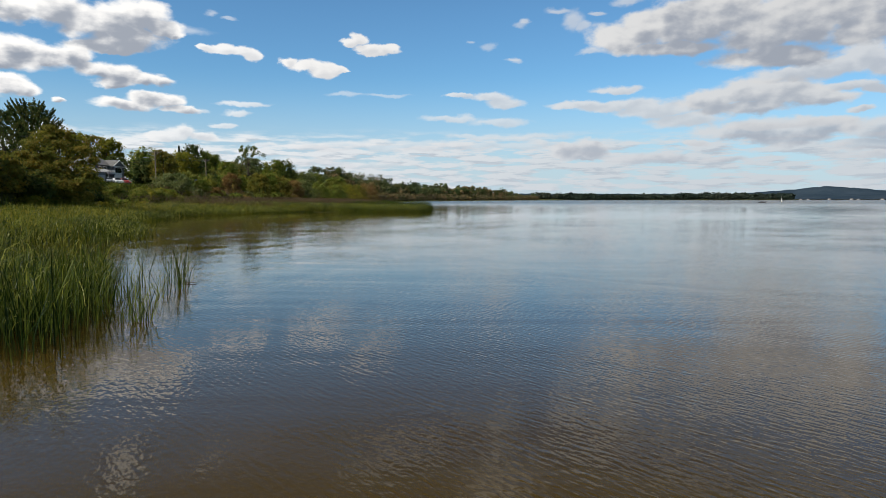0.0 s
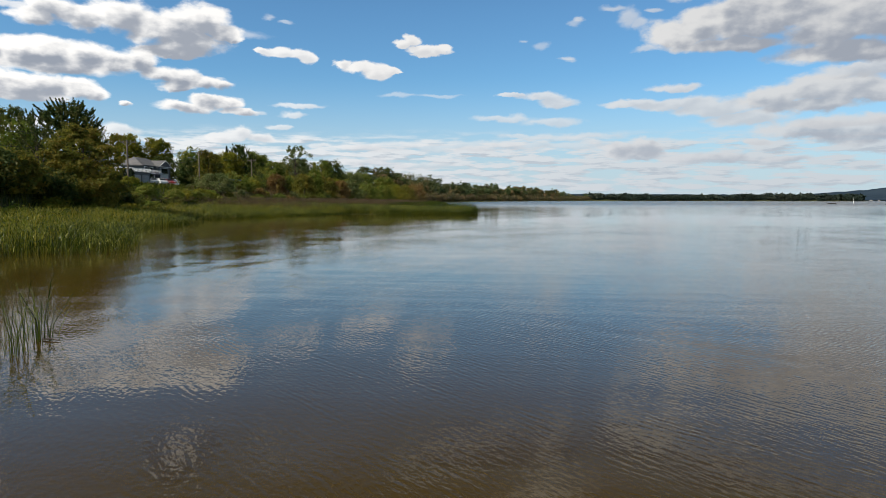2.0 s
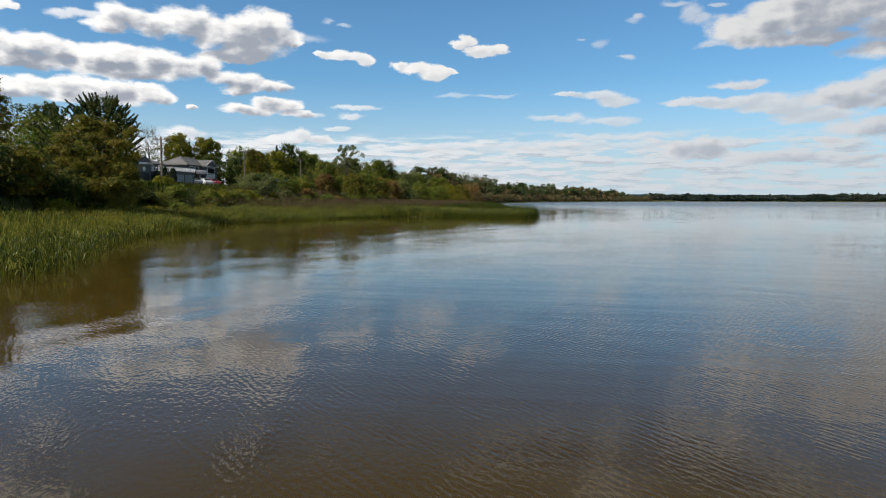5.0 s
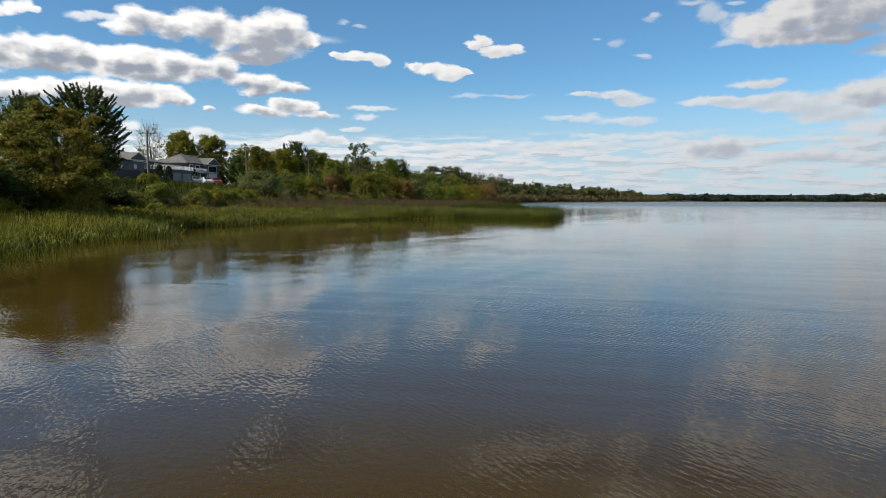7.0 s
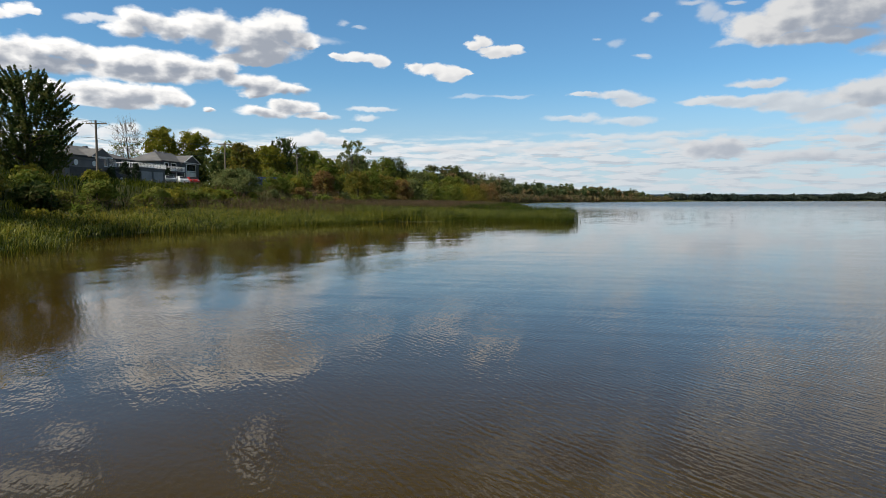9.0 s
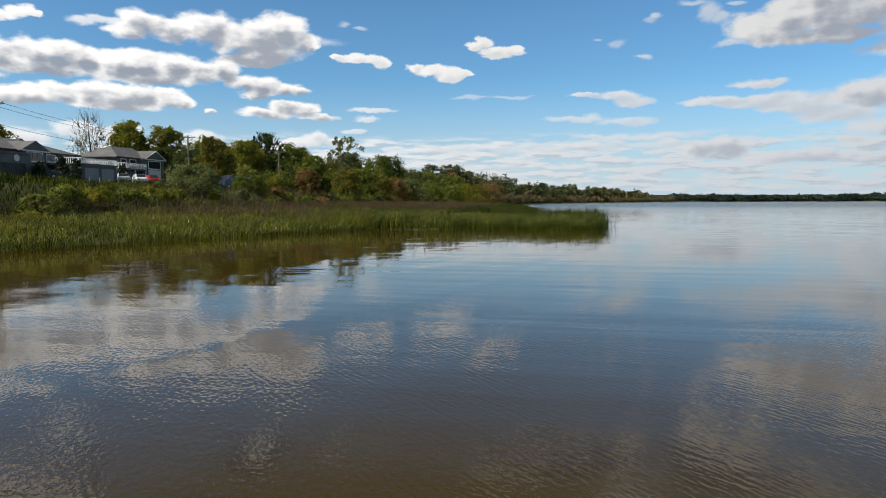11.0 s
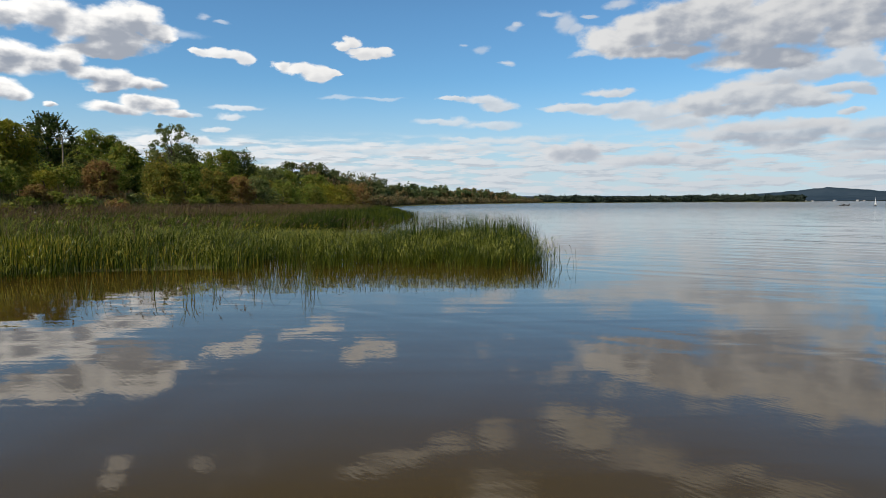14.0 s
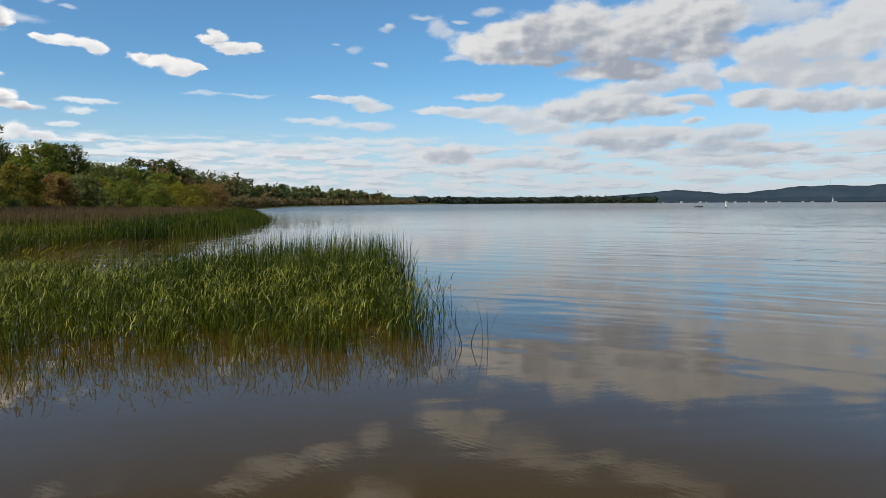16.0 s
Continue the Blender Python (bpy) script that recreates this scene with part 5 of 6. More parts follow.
def hip_roof(parent, x0, x1, y0, y1, z, rise, over=0.45, gable=False, along="y"):
    """A shingled hip or gable roof with eaves and thickness."""
    x0, x1, y0, y1 = x0 - over, x1 + over, y0 - over, y1 + over
    if along == "y":
        xm, inset = (x0 + x1) / 2, 0.0 if gable else min((x1 - x0) / 2, (y1 - y0) / 2 - 0.3)
        ridge_pts = [(xm, y0 + inset, z + rise), (xm, y1 - inset, z + rise)]
    else:
        ym, inset = (y0 + y1) / 2, 0.0 if gable else min((y1 - y0) / 2, (x1 - x0) / 2 - 0.3)
        ridge_pts = [(x0 + inset, ym, z + rise), (x1 - inset, ym, z + rise)]
    lo = [(x0, y0, z), (x1, y0, z), (x1, y1, z), (x0, y1, z)]
    v = lo + ridge_pts + [(a, b, c - 0.18) for a, b, c in lo]
    if along == "y":
        f = [(0, 1, 4), (1, 2, 5, 4), (2, 3, 5), (3, 0, 4, 5)]
    else:
        f = [(0, 1, 5, 4), (1, 2, 5), (2, 3, 4, 5), (3, 0, 4)]
    f += [(6, 7, 1, 0), (7, 8, 2, 1), (8, 9, 3, 2), (9, 6, 0, 3), (9, 8, 7, 6)]
    r = link_mesh("roof", v, f, M_ROOF, parent, "grey asphalt shingles")
    boxed("fascia", M_WHITE if gable else M_DARKTRIM, r, x1, x1 + 0.03, y0, y1, z - 0.2, z - 0.02)
    return r


def railing(parent, x0, x1, y0, y1, z, h=0.95, sides=("front",)):
    """White balusters between two rails, along the front and the ends."""
    rail = boxed("railing", M_WHITE, parent, x1 - 0.06, x1, y0, y1, z + h - 0.08, z + h, label="white balcony railing")
    boxed("rail", M_WHITE, rail, x1 - 0.05, x1 - 0.01, y0, y1, z + 0.08, z + 0.14)
    k = int((y1 - y0) / 0.22)
    for i in range(k + 1):
        y = y0 + (y1 - y0) * i / k
        wide = 0.05 if i % 8 == 0 else 0.03
        boxed("baluster", M_WHITE, rail, x1 - 0.05, x1 - 0.01, y - wide, y + wide, z, z + h - 0.08)
    for yy in (y0, y1):
        boxed("rail", M_WHITE, rail, x0, x1, yy - 0.03, yy + 0.03, z + h - 0.08, z + h)
        for i in range(int((x1 - x0) / 0.3)):
            boxed("baluster", M_WHITE, rail, x0 + 0.3 * i, x0 + 0.3 * i + 0.06, yy - 0.02, yy + 0.02, z, z + h - 0.08)


def garage_door(parent, x, y0, y1, z0, z1):
    d = boxed("garage_door", M_GARAGE, parent, x, x + 0.05, y0, y1, z0, z1, 0.01, "pale grey panelled garage door")
    for k in range(4):
        h = (z1 - z0) / 4
        boxed("panel", M_GARAGE, d, x + 0.05, x + 0.075, y0 + 0.08, y1 - 0.08, z0 + k * h + 0.05, z0 + (k + 1) * h - 0.05)


def chimney(parent, x, y, z):
    boxed("chimney", M_BRICK, parent, x - 0.3, x + 0.3, y - 0.3, y + 0.3, z - 0.8, z + 0.45, 0.02)


TURN = 3.0
# the house with the gabled wing
h1 = thing("house", pose(-83.0, 155.3, 5.9, 0, 0, TURN), "two-storey grey house with hip roof and white balcony", "house")
walls(h1, M_SIDING, -7, 0, 0, 6.2, 0, 4.6, label="grey siding")
walls(h1, M_SIDING, -7, 0.9, 6.2, 13.2, 0, 4.6, label="grey siding of the wing")
hip_roof(h1, -7, 0, 0, 13.0, 4.6, 2.1)
hip_roof(h1, -4, 0.9, 6.9, 13.0, 4.6, 1.6, 0.35, True, "x")
link_mesh("gable", [(0.88, 6.8, 4.6), (0.88, 13.1, 4.6), (0.88, 9.95, 6.05), (0.7, 6.8, 4.6), (0.7, 13.1, 4.6), (0.7, 9.95, 6.05)], [(0, 1, 2), (5, 4, 3), (0, 3, 4, 1), (1, 4, 5, 2), (2, 5, 3, 0)], M_SIDING, h1)
for s in (-1, 1):
    v, t = tube([(1.28, 9.95 + s * 3.4, 4.52), (1.28, 9.95, 6.12)], [0.10, 0.10], 4)
    big_mesh("bargeboard", v, t, M_WHITE, h1, "white bargeboard")
boxed("balcony", M_SIDING, h1, 0, 1.9, -0.4, 5.9, 2.25, 2.5, 0.02, "grey balcony deck")
railing(h1, 0, 1.9, -0.4, 5.8, 2.5)
window(h1, 0, 1.1, 2.7, 2.6, 4.3, 2)
window(h1, 0, 3.6, 5.6, 3.0, 4.3, 2)
window(h1, 0.9, 7.9, 11.9, 2.75, 4.3, 3)
boxed("bay_panel", M_WHITE, h1, 0.9, 0.98, 7.9, 11.9, 0.9, 2.6, 0.01, "white panel below the window")
garage_door(h1, 0, 2.9, 5.7, 0, 2.1)
boxed("door", M_DARKTRIM, h1, 0.9, 0.96, 6.5, 7.4, 0.3, 2.4, 0.01, "dark front door")
for k in range(3):
    boxed("step", M_STONE, h1, 0.9, 1.9 - 0.3 * k, 6.3, 7.6, 0.1 * k, 0.1 + 0.1 * k)
for py in (-0.2, 2.5, 5.6):
    boxed("post", M_WHITE, h1, 1.7, 1.85, py, py + 0.15, 0, 2.25)
chimney(h1, -4.0, 5.0, 6.2)
# its neighbour, with a garage block under a roof terrace
h2 = thing("house", pose(-80.0, 128.0, 5.45, 0, 0, TURN), "two-storey grey house with garage block and white terrace railing", "house")
walls(h2, M_SIDING, -10, 0, 0, 15.5, 0, 4.3, label="grey siding")
hip_roof(h2, -10, 0, 0, 15.5, 4.3, 2.0)
hip_roof(h2, -5, 1.0, 3.4, 8.0, 4.3, 1.35, 0.3, True, "x")
walls(h2, M_SIDING, -1, 1.0, 3.6, 7.8, 0, 4.3, label="grey siding of the bay")
link_mesh("gable", [(0.98, 3.5, 4.3), (0.98, 7.9, 4.3), (0.98, 5.7, 5.5), (0.8, 3.5, 4.3), (0.8, 7.9, 4.3), (0.8, 5.7, 5.5)], [(0, 1, 2), (5, 4, 3), (0, 3, 4, 1), (1, 4, 5, 2), (2, 5, 3, 0)], M_BRICK, h2)
window(h2, 1.0, 4.2, 7.2, 2.7, 4.1, 3)
window(h2, 0, 9.0, 10.8, 2.9, 4.1, 2)
window(h2, 0, 12.6, 14.8, 2.9, 4.1, 2)
block = walls(h2, M_SIDING, 0.0, 5.2, 9.5, 17.5, 0, 2.55, label="grey garage block")
boxed("terrace", M_SIDING, h2, -0.2, 5.4, 9.3, 17.7, 2.55, 2.75, 0.02, "flat terrace deck")
railing(h2, 0, 5.35, 9.35, 17.6, 2.75, 0.8)
garage_door(h2, 5.2, 10.2, 13.2, 0, 2.1)
garage_door(h2, 5.2, 13.8, 16.8, 0, 2.1)
boxed("balcony", M_SIDING, h2, 0, 1.6, 8.0, 9.3, 2.45, 2.7, 0.02)
chimney(h2, -5, 10, 6.0)
# the house behind the maple
h3 = thing("house", pose(-77.5, 107.0, 5.4, 0, 0, TURN), "low grey house with terrace block behind a maple", "house")
walls(h3, M_SIDING, -10, 0, 0, 14, 0, 4.2, label="grey siding")
hip_roof(h3, -10, 0, 0, 14, 4.2, 1.9)
walls(h3, M_BRICK, 0, 6, 10, 18.5, 0, 3.3, label="grey block with parapet")
boxed("terrace", M_SIDING, h3, 0, 6, 10, 18.5, 2.9, 3.05)
window(h3, 0, 2, 4.4, 2.8, 4.0, 2)
window(h3, 0, 6, 8.4, 2.8, 4.0, 2)
for yy in (12.3, 16.2):
    r = bmesh.new()
    bmesh.ops.create_cone(r, cap_ends=True, segments=20, radius1=0.42, radius2=0.42, depth=0.06, matrix=Matrix.Translation((6.03, yy, 2.55)) @ Matrix.Rotation(radians(90), 4, "Y"))
    part("medallion", r, M_WHITE, h3, "round white medallion")
# the wall is closed here; a dark sheet stands for the carport's inner shade
boxed("carport_shade", M_DARKTRIM, h3, 6.0, 6.04, 11, 17.6, 0, 1.9, 0.0, "dark panel painted as the shade in a carport opening")
# low shed with a pale roof
shed = thing("shed", pose(-66.5, 92.5, 4.4, 0, 0, TURN), "low shed with a pale sheet roof behind the trees", "shed")
walls(shed, M_SIDING, -6, 0, 0, 8, 0, 2.3)
hip_roof(shed, -6, 0, 0, 8, 2.3, 1.1, 0.3)

for cx, cy, ch in ((-74.4, 133.0, 3.7), (-74.0, 135.2, 3.4), (-79.4, 152.0, 3.3), (-71.5, 126.0, 2.8)):
    tree("cedar_hedge", cx, cy, ch, 2.0, M_SPRUCE_LEAF, "clipped dark cedar beside a house", "shrub", 0.0, 60, 60, 0.11, 0.12, "cedars", "shrub")


# ---- vehicles ----
def paint(name, c):
    return plain(name, c, tuple(min(1, v * 1.12) for v in c), 2.0, 0.3, 0.5, 0.0, 0.0)


def car(m, mat, label, tall=1.5, long=4.5, group="cars by the houses"):
    """A car that points along +x: a shaped body, dark glasshouse, four wheels, lamps."""
    ob = thing("car", m, label, "car", group)
    prof = [(-0.5, 0.30), (-0.5, 0.62), (-0.44, 0.66), (-0.34, 0.97), (-0.28, 1.0), (0.06, 1.0), (0.13, 0.97), (0.25, 0.66), (0.47, 0.56), (0.5, 0.45), (0.5, 0.2), (-0.49, 0.18)]
    half = 0.88
    bm = bmesh.new()
    rings = []
    for yy, shrink in ((-half, 0.94), (-half * 0.86, 1.0), (half * 0.86, 1.0), (half, 0.94)):
        rings.append([bm.verts.new((px * long, yy * (0.84 if pz > 0.8 else 1.0), (0.2 + (pz - 0.2) * shrink) * tall)) for px, pz in prof])
    for a, b in zip(rings, rings[1:]):
        for i in range(len(prof)):
            bm.faces.new((a[i], a[(i + 1) % len(prof)], b[(i + 1) % len(prof)], b[i]))
    bm.faces.new(rings[0][::-1])
    bm.faces.new(rings[-1])
    bmesh.ops.recalc_face_normals(bm, faces=bm.faces)
    part("body", bm, mat, ob)
    for s in (-1, 1):
        y = s * (half * 0.9 + 0.012)
        g = [(-0.36 * long, y, 0.68 * tall), (0.20 * long, y, 0.68 * tall), (0.10 * long, s * half * 0.82, 0.93 * tall), (-0.29 * long, s * half * 0.82, 0.93 * tall)]
        v = g + [(a, b + s * 0.02, c) for a, b, c in g]
        link_mesh("side_window", v, [(0, 1, 2, 3), (7, 6, 5, 4), (0, 4, 5, 1), (1, 5, 6, 2), (2, 6, 7, 3), (3, 7, 4, 0)], M_GLASS, ob)
    link_mesh("windscreen", [(0.245 * long, -0.72, 0.685 * tall), (0.245 * long, 0.72, 0.685 * tall), (0.14 * long, 0.62, 0.965 * tall), (0.14 * long, -0.62, 0.965 * tall),
                             (0.255 * long, -0.72, 0.70 * tall), (0.255 * long, 0.72, 0.70 * tall), (0.15 * long, 0.62, 0.98 * tall), (0.15 * long, -0.62, 0.98 * tall)],
              [(0, 1, 2, 3), (7, 6, 5, 4), (0, 4, 5, 1), (1, 5, 6, 2), (2, 6, 7, 3), (3, 7, 4, 0)], M_GLASS, ob)
    for px in (-0.31, 0.32):
        for s in (-1, 1):
            w = bmesh.new()
            bmesh.ops.create_cone(w, cap_ends=True, segments=18, radius1=0.33, radius2=0.33, depth=0.22, matrix=Matrix.Translation((px * long, s * 0.80, 0.33)) @ Matrix.Rotation(radians(90), 4, "X"))
            wheel = part("wheel", w, M_RUBBER, ob)
            w = bmesh.new()
            bmesh.ops.create_cone(w, cap_ends=True, segments=14, radius1=0.2, radius2=0.2, depth=0.24, matrix=Matrix.Translation((px * long, s * 0.80, 0.33)) @ Matrix.Rotation(radians(90), 4, "X"))
            part("rim", w, M_METAL, wheel)
    for s in (-1, 1):
        boxed("headlight", M_WHITE, ob, 0.485 * long, 0.503 * long, s * 0.6 - 0.16, s * 0.6 + 0.16, 0.46 * tall, 0.54 * tall, 0.01, "clear headlight")
    return ob


P_SILVER, P_WHITE_CAR, P_RED, P_BLACK, P_BLUE = paint("car_silver", (0.42, 0.44, 0.46)), paint("car_white", (0.72, 0.73, 0.74)), paint("car_red", (0.42, 0.025, 0.02)), paint("car_black", (0.02, 0.02, 0.022)), paint("truck_blue", (0.022, 0.040, 0.125))


def parked(x, y, turn, mat, label, tall=1.5):
    car(pose(x, y, float(ground_z(x, y)) + 0.02, 0, 0, turn), mat, label, tall)


parked(-77.0, 148.9, -48, P_SILVER, "silver car parked before the grey house", 1.4)
parked(-79.2, 148.0, -52, P_BLACK, "black car parked before the grey house", 1.35)
parked(-77.2, 153.4, -44, P_WHITE_CAR, "white car parked on the driveway", 1.45)
parked(-77.4, 156.9, -38, P_RED, "red car parked on the driveway", 1.4)
parked(-73.0, 127.8, 40, P_BLACK, "dark car parked beside a clipped cedar", 1.7)

truck = thing("truck", pose(-65.6, 164.6, float(ground_z(-65.6, 164.6)) + 0.05, 0, 0, -110), "blue delivery truck standing on the road", "truck")
boxed("cargo_box", P_BLUE, truck, -3.4, 1.6, -1.1, 1.1, 0.75, 2.5, 0.06, "blue box body")
bm = bmesh.new()
cab = [(1.7, 0.5), (1.7, 2.35), (2.5, 2.35), (2.95, 1.55), (3.4, 1.4), (3.5, 0.5)]
ra = [bm.verts.new((a, -1.0, b)) for a, b in cab]
rb = [bm.verts.new((a, 1.0, b)) for a, b in cab]
for i in range(len(cab)):
    bm.faces.new((ra[i], ra[(i + 1) % len(cab)], rb[(i + 1) % len(cab)], rb[i]))
bm.faces.new(ra[::-1])
bm.faces.new(rb)
bmesh.ops.recalc_face_normals(bm, faces=bm.faces)
bmesh.ops.bevel(bm, geom=list(bm.edges), offset=0.05, segments=2, affect="EDGES")
part("cab", bm, P_BLUE, truck)
link_mesh("windscreen", [(2.56, -0.85, 2.28), (2.56, 0.85, 2.28), (2.98, 0.85, 1.58), (2.98, -0.85, 1.58), (2.60, -0.85, 2.30), (2.60, 0.85, 2.30), (3.02, 0.85, 1.60), (3.02, -0.85, 1.60)],
          [(0, 1, 2, 3), (7, 6, 5, 4), (0, 4, 5, 1), (1, 5, 6, 2), (2, 6, 7, 3), (3, 7, 4, 0)], M_GLASS, truck)
for s in (-1, 1):
    boxed("side_window", M_GLASS, truck, 1.85, 2.45, s * 1.0 - 0.012, s * 1.0 + 0.012, 1.6, 2.2)
    boxed("sign_panel", M_WHITE, truck, -2.6, 1.0, s * 1.1 - 0.012, s * 1.1 + 0.012, 1.95, 2.12, label="pale bar of lettering")
    for px in (-2.3, 2.6):
        w = bmesh.new()
        bmesh.ops.create_cone(w, cap_ends=True, segments=18, radius1=0.42, radius2=0.42, depth=0.28, matrix=Matrix.Translation((px, s * 0.92, 0.42)) @ Matrix.Rotation(radians(90), 4, "X"))
        wheel = part("wheel", w, M_RUBBER, truck)
        w = bmesh.new()
        bmesh.ops.create_cone(w, cap_ends=True, segments=14, radius1=0.24, radius2=0.24, depth=0.30, matrix=Matrix.Translation((px, s * 0.92, 0.42)) @ Matrix.Rotation(radians(90), 4, "X"))
        part("rim", w, M_METAL, wheel)
boxed("chassis", M_DARKTRIM, truck, -3.3, 3.3, -0.5, 0.5, 0.45, 0.75)


# ---- utility poles and wires ----
POLES = [(-60.0, 40.0, 12.0), (-56.9, 104.9, 11.7), (-67.6, 152.7, 13.5), (-70.6, 193.4, 14.1), (-72.0, 262.0, 12.5)]


def utility_pole(x, y, top, lamp=False):
    z = float(ground_z(x, y))
    ob = thing("utility_pole", pose(x, y, z - 0.3, 0, 0, 12), "weathered wooden utility pole with a crossarm", "utility pole", "utility poles along the road")
    h = top - z + 0.3
    v, t = tube([(0, 0, 0), (0.02, 0, h * 0.5), (0, 0, h)], [0.17, 0.14, 0.11], 10)
    big_mesh("post", v, t, M_WOOD, ob)
    arm = boxed("crossarm", M_WOOD, ob, -1.2, 1.2, 0.10, 0.20, h - 0.42, h - 0.29, 0.01)
    for px in (-1.1, -0.55, 0.55, 1.1):
        v, t = tube([(px, 0.15, h - 0.29), (px, 0.15, h - 0.2), (px, 0.15, h - 0.12)], [0.03, 0.055, 0.03], 8)
        big_mesh("insulator", v, t, M_METAL, arm)
    for s in (-1, 1):
        v, t = tube([(s * 0.7, 0.15, h - 0.42), (0.06 * s, 0.13, h - 1.0)], [0.025, 0.025], 5)
        big_mesh("brace", v, t, M_METAL, ob)
    if lamp:
        v, t = tube([(0, 0, h - 2.2), (-0.9, -0.1, h - 1.7), (-1.9, -0.15, h - 1.6)], [0.035, 0.03, 0.03], 6)
        lamp_arm = big_mesh("lamp_arm", v, t, M_METAL, ob)
        boxed("lamp_head", M_METAL, lamp_arm, -2.5, -1.85, -0.26, -0.04, h - 1.68, h - 1.54, 0.04)
    return ob


for k, (px, py, top) in enumerate(POLES):
    utility_pole(px, py, top, k == 2)
for (ax, ay, at), (bx, by, bt) in zip(POLES, POLES[1:]):
    for off, drop in ((-1.1, 0.12), (0.55, 0.12), (0.0, 2.0)):
        pts = [(ax + (bx - ax) * f + off, ay + (by - ay) * f, at + (bt - at) * f - drop - 1.1 * 4 * f * (1 - f)) for f in np.linspace(0, 1, 15)]
        v, t = tube(pts, [0.016] * 15, 4)
        tagged(big_mesh("overhead_wire", v, t, M_DARKTRIM), "thin dark wire slung between utility poles", "wire", "overhead wires")

for k in range(7):
    x, y = -66.0 - 0.3 * k, 128.0 + 2.2 * k
    z = float(ground_z(x, y))
    v, t = tube([(0, 0, -0.3), (0, 0, 0.75), (0, 0, 0.82)], [0.09, 0.085, 0.04], 8)
    ob = big_mesh("bollard", v, t, M_WOOD)
    ob.matrix_world = pose(x, y, z)
    tagged(ob, "short grey wooden post beside the road", "post", "road posts")


# ---- stones, boats, far houses ----
def stone(seed, size):
    bm = bmesh.new()
    bmesh.ops.create_icosphere(bm, subdivisions=2, radius=1.0)
    for v in bm.verts:
        v.co *= 1 + 0.55 * noise.noise(v.co * 1.1 + Vector((seed * 7.3, 0, 0))) + 0.15 * noise.noise(v.co * 3 + Vector((0, seed, 0)))
        v.co = Vector((v.co.x * size, v.co.y * size * 0.8, v.co.z * size * 0.6))
    me = bpy.data.meshes.new("stone")
    bm.to_mesh(me)
    bm.free()
    me.materials.append(M_STONE)
    return me


KINDS = [stone(k, 1.0) for k in range(6)]
for k in range(120):
    y = rng.uniform(212, 300) if k < 116 else rng.uniform(120, 165)
    x = float(toe(y)) - rng.uniform(1.5, 5.0)
    s = rng.uniform(0.2, 0.55)
    ob = new("boulder", KINDS[k % 6])
    ob.matrix_world = pose(x, y, float(ground_z(x, y)) + 0.25 * s, 0, 0, rng.uniform(0, 360)) @ Matrix.Diagonal((s, s, s, 1))
    tagged(ob, "pale grey boulder at the foot of the bank", "boulder", "boulders along the shore")

M_SAIL = plain("sail_cloth", (0.72, 0.72, 0.70), (0.80, 0.80, 0.78), 1.0, 0.8, 0.2, depth=0.0)


def hull(parent, long, wide, high, mat):
    """A boat hull, pointed at the bow (+x)."""
    bm = bmesh.new()
    rings = []
    for f in np.linspace(0, 1, 9):
        b = wide / 2 * (1 - f ** 3) * (0.82 + 0.18 * min(1, f * 5)) + 0.01
        k = -0.25 * high * (1 - f ** 2)
        rings.append([bm.verts.new((long * (f - 0.5), s * b * q, zz)) for s, q, zz in ((-1, 1, high), (-1, 0.75, high * 0.3), (0, 0, k), (1, 0.75, high * 0.3), (1, 1, high))])
    for a, b in zip(rings, rings[1:]):
        for i in range(4):
            bm.faces.new((a[i], a[i + 1], b[i + 1], b[i]))
        bm.faces.new((a[4], a[0], b[0], b[4]))
    bm.faces.new(rings[0])
    bm.faces.new(rings[-1][::-1])
    bmesh.ops.recalc_face_normals(bm, faces=bm.faces)
    return part("hull", bm, mat, parent)


def sailboat(x, y, long, mast, turn, mat, label):
    ob = thing("sailboat", pose(x, y, 0, 0, 0, turn), label, "sailboat", "sailing boats on the lake")
    hull(ob, long, long * 0.3, long * 0.11, mat)
    v, t = tube([(0.1 * long, 0, 0), (0.1 * long, 0, mast)], [0.012 * mast, 0.006 * mast], 6)
    big_mesh("mast", v, t, M_METAL, ob)
    z0 = long * 0.11 + 0.08 * mast
    for name, foot, top, root in (("mainsail", -0.42 * long, mast * 0.97, 0.08 * long), ("jib", 0.46 * long, mast * 0.78, 0.13 * long)):
        vs, fs, n = [], [], 7
        for i in range(n):
            f = i / (n - 1)
            z = z0 + (top - z0) * f
            for j in range(4):
                g = j / 3
                px = root + (foot - root) * (1 - f) * g
                vs.append((px, 0.05 * long * math.sin(math.pi * g) * (1 - f) + 0.01, z))
        m = len(vs)
        vs += [(a, b - 0.02, c) for a, b, c in vs]
        for i in range(n - 1):
            for j in range(3):
                q = i * 4 + j
                fs += [(q, q + 1, q + 5, q + 4), (m + q + 4, m + q + 5, m + q + 1, m + q)]
        link_mesh(name, vs, fs, M_SAIL, ob, "white sail", True)
    v, t = tube([(0.08 * long, 0, z0), (-0.42 * long, 0, z0)], [0.02, 0.015], 5)
    big_mesh("boom", v, t, M_METAL, ob)


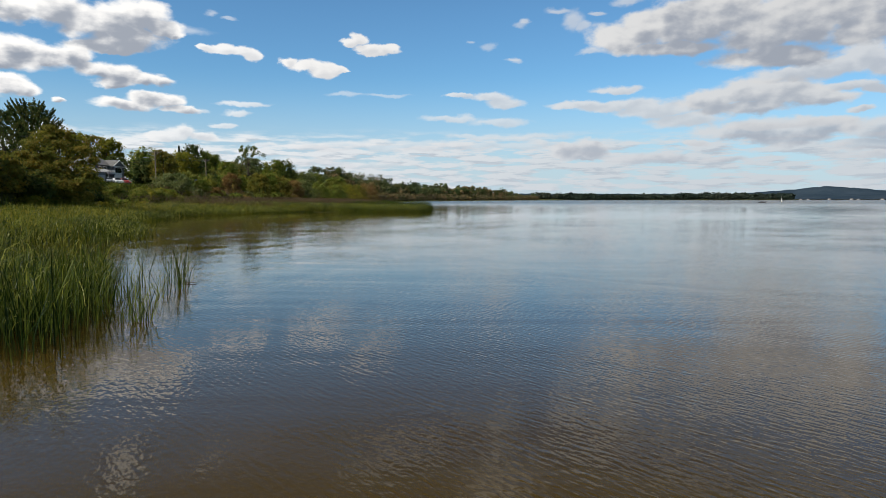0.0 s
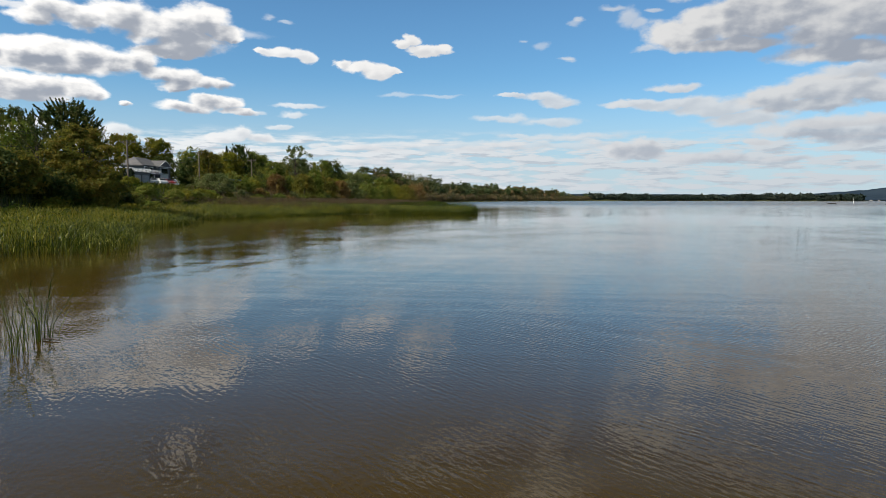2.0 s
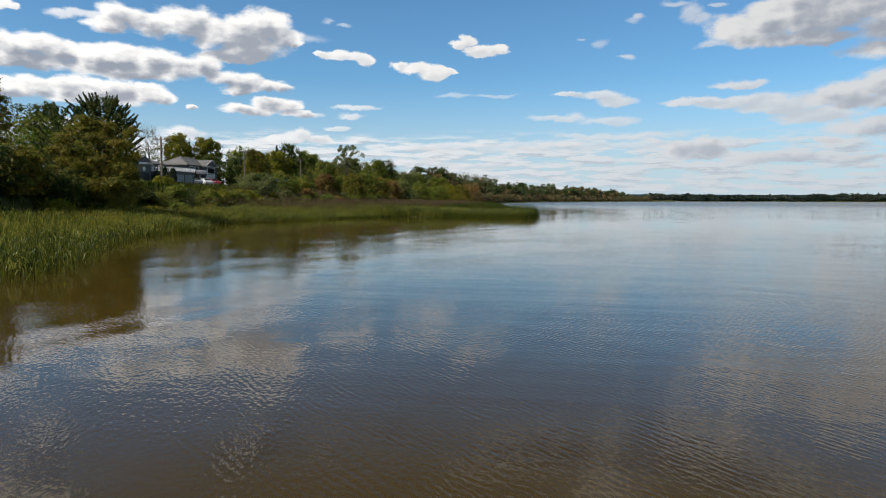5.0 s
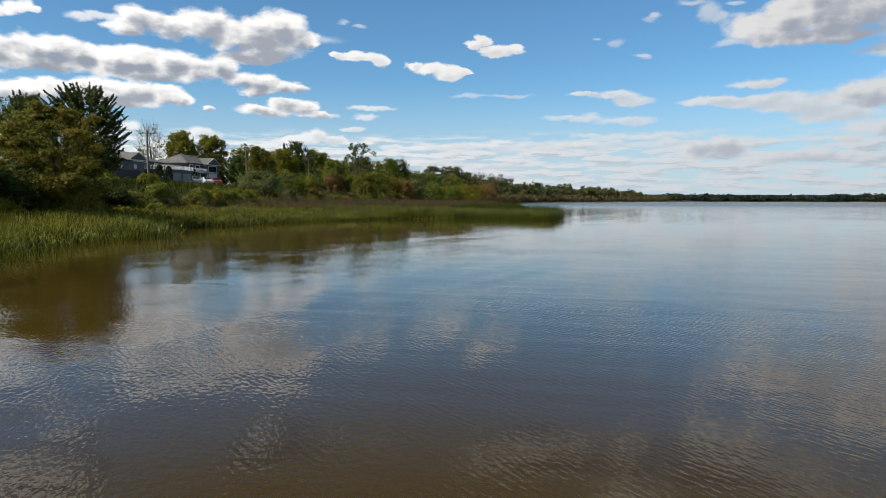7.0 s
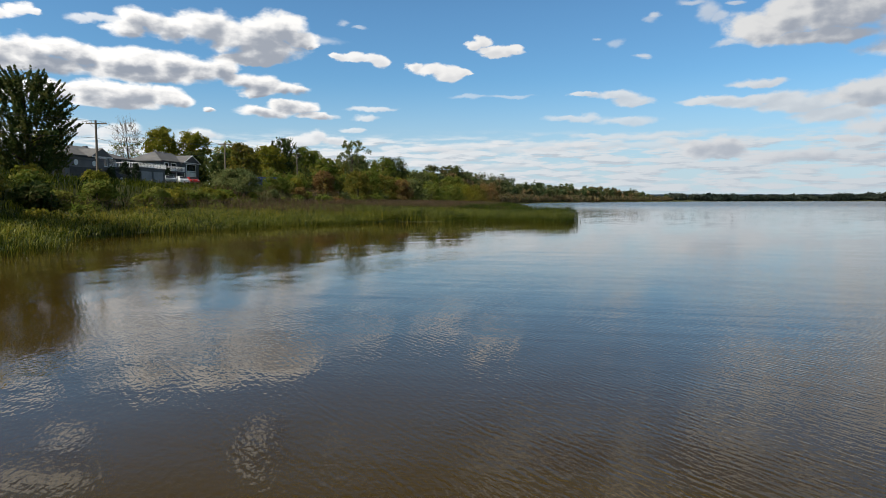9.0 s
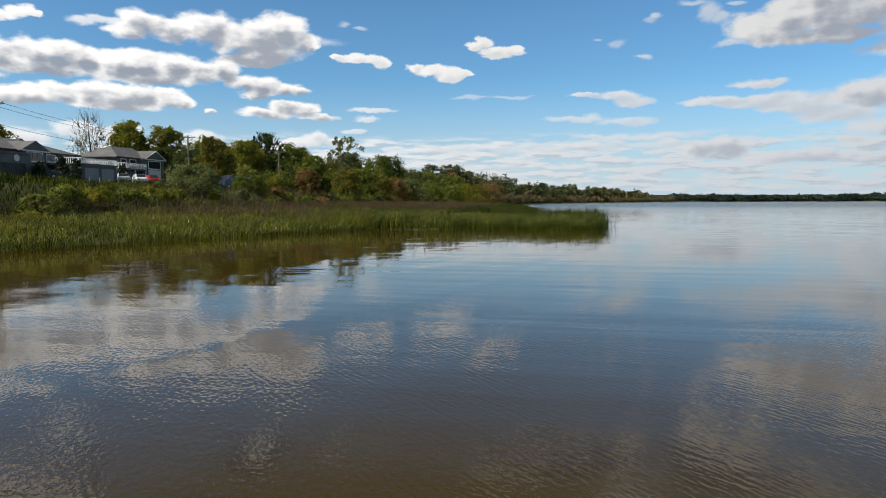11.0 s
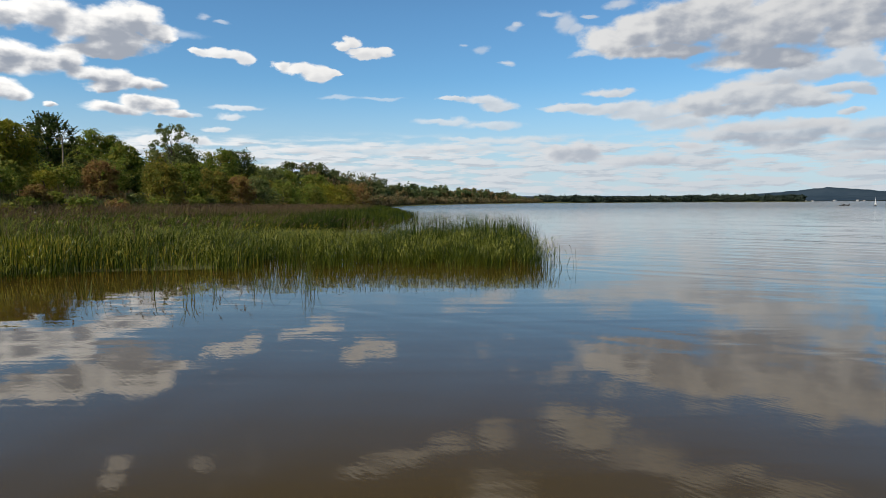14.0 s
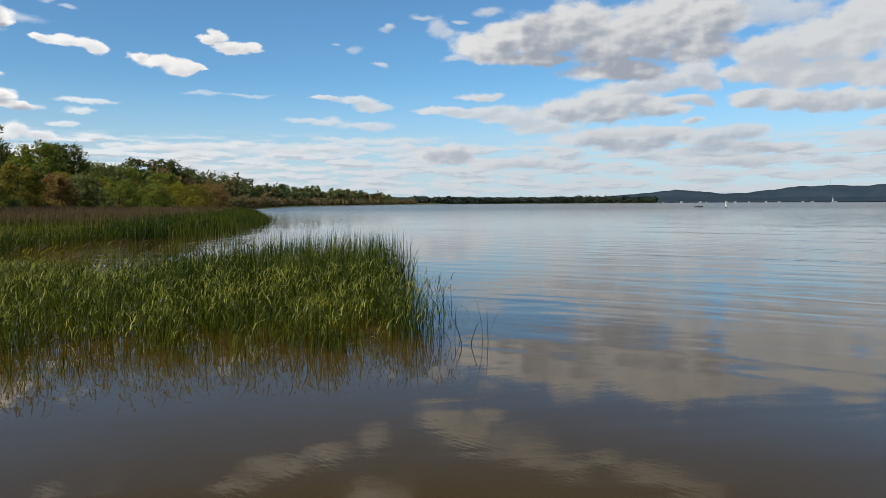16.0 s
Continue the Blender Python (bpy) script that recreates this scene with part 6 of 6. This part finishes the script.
sailboat(213, 407, 2.8, 4.3, 75, M_DARKTRIM, "small dinghy with a narrow white sail")
sailboat(1010, 1200, 8.0, 15.0, 20, M_WHITE, "white sailing yacht far out on the lake")
skiff = thing("motorboat", pose(213, 432, 0, 0, 0, 160), "small dark motorboat lying low on the lake", "boat")
hull(skiff, 4.6, 1.7, 0.6, M_DARKTRIM)
boxed("outboard", M_DARKTRIM, skiff, -2.6, -2.25, -0.18, 0.18, 0.2, 1.0, 0.05)
boxed("console", M_DARKTRIM, skiff, -0.3, 0.4, -0.4, 0.4, 0.55, 1.05, 0.05)


M_FARWALL = plain("pale_siding", (0.38, 0.37, 0.36), (0.50, 0.49, 0.47), 0.5, 0.8, 0.2)


def far_house(x, y, long, high, turn, label):
    z = max(float(ground_z(x, y)), 0.5)
    ob = thing("house", pose(x, y, z - 0.2, 0, 0, turn), label, "house", "houses along the far shore")
    walls(ob, M_FARWALL, -4, 4, -long / 2, long / 2, 0, high)
    hip_roof(ob, -4, 4, -long / 2, long / 2, high, 2.2, 0.4, True)
    for k in range(3):
        yy = -long / 2 + long * (k + 0.5) / 3
        window(ob, 4.0, yy - 0.7, yy + 0.7, 1.0, 2.3, 1)


for hx, hy, hl, hh in ((-61, 470, 9, 5.0), (-24, 800, 12, 3.2), (58, 1085, 14, 3.2), (112, 1190, 12, 3.0), (330, 1550, 12, 4)):
    far_house(hx, hy, hl, hh, -60, "white house among trees on the far shore")
for k in range(26):
    bearing, away = radians(15 + 1.05 * k + rng.uniform(-0.5, 0.5)), rng.uniform(3150, 3300)
    far_house(away * math.sin(bearing), away * math.cos(bearing), rng.uniform(7, 12), rng.uniform(2.6, 4.5), rng.uniform(-90, 0), "white house on the distant shore")
steeple = thing("church_steeple", pose(-24, 905, 6), "thin white church steeple above the trees", "steeple")
boxed("tower", M_WHITE, steeple, -1.3, 1.3, -1.3, 1.3, 0, 12, 0.05)
bm = bmesh.new()
bmesh.ops.create_cone(bm, cap_ends=True, segments=8, radius1=1.5, radius2=0.05, depth=8, matrix=Matrix.Translation((0, 0, 16)))
part("spire", bm, M_METAL, steeple)
mast = thing("radio_mast", pose(4230 * math.sin(radians(41.5)), 4230 * math.cos(radians(41.5)), 85), "thin radio mast on the hill", "mast")
v, t = tube([(0, 0, 0), (0, 0, 42)], [1.2, 0.5], 6)
big_mesh("lattice", v, t, M_METAL, mast)
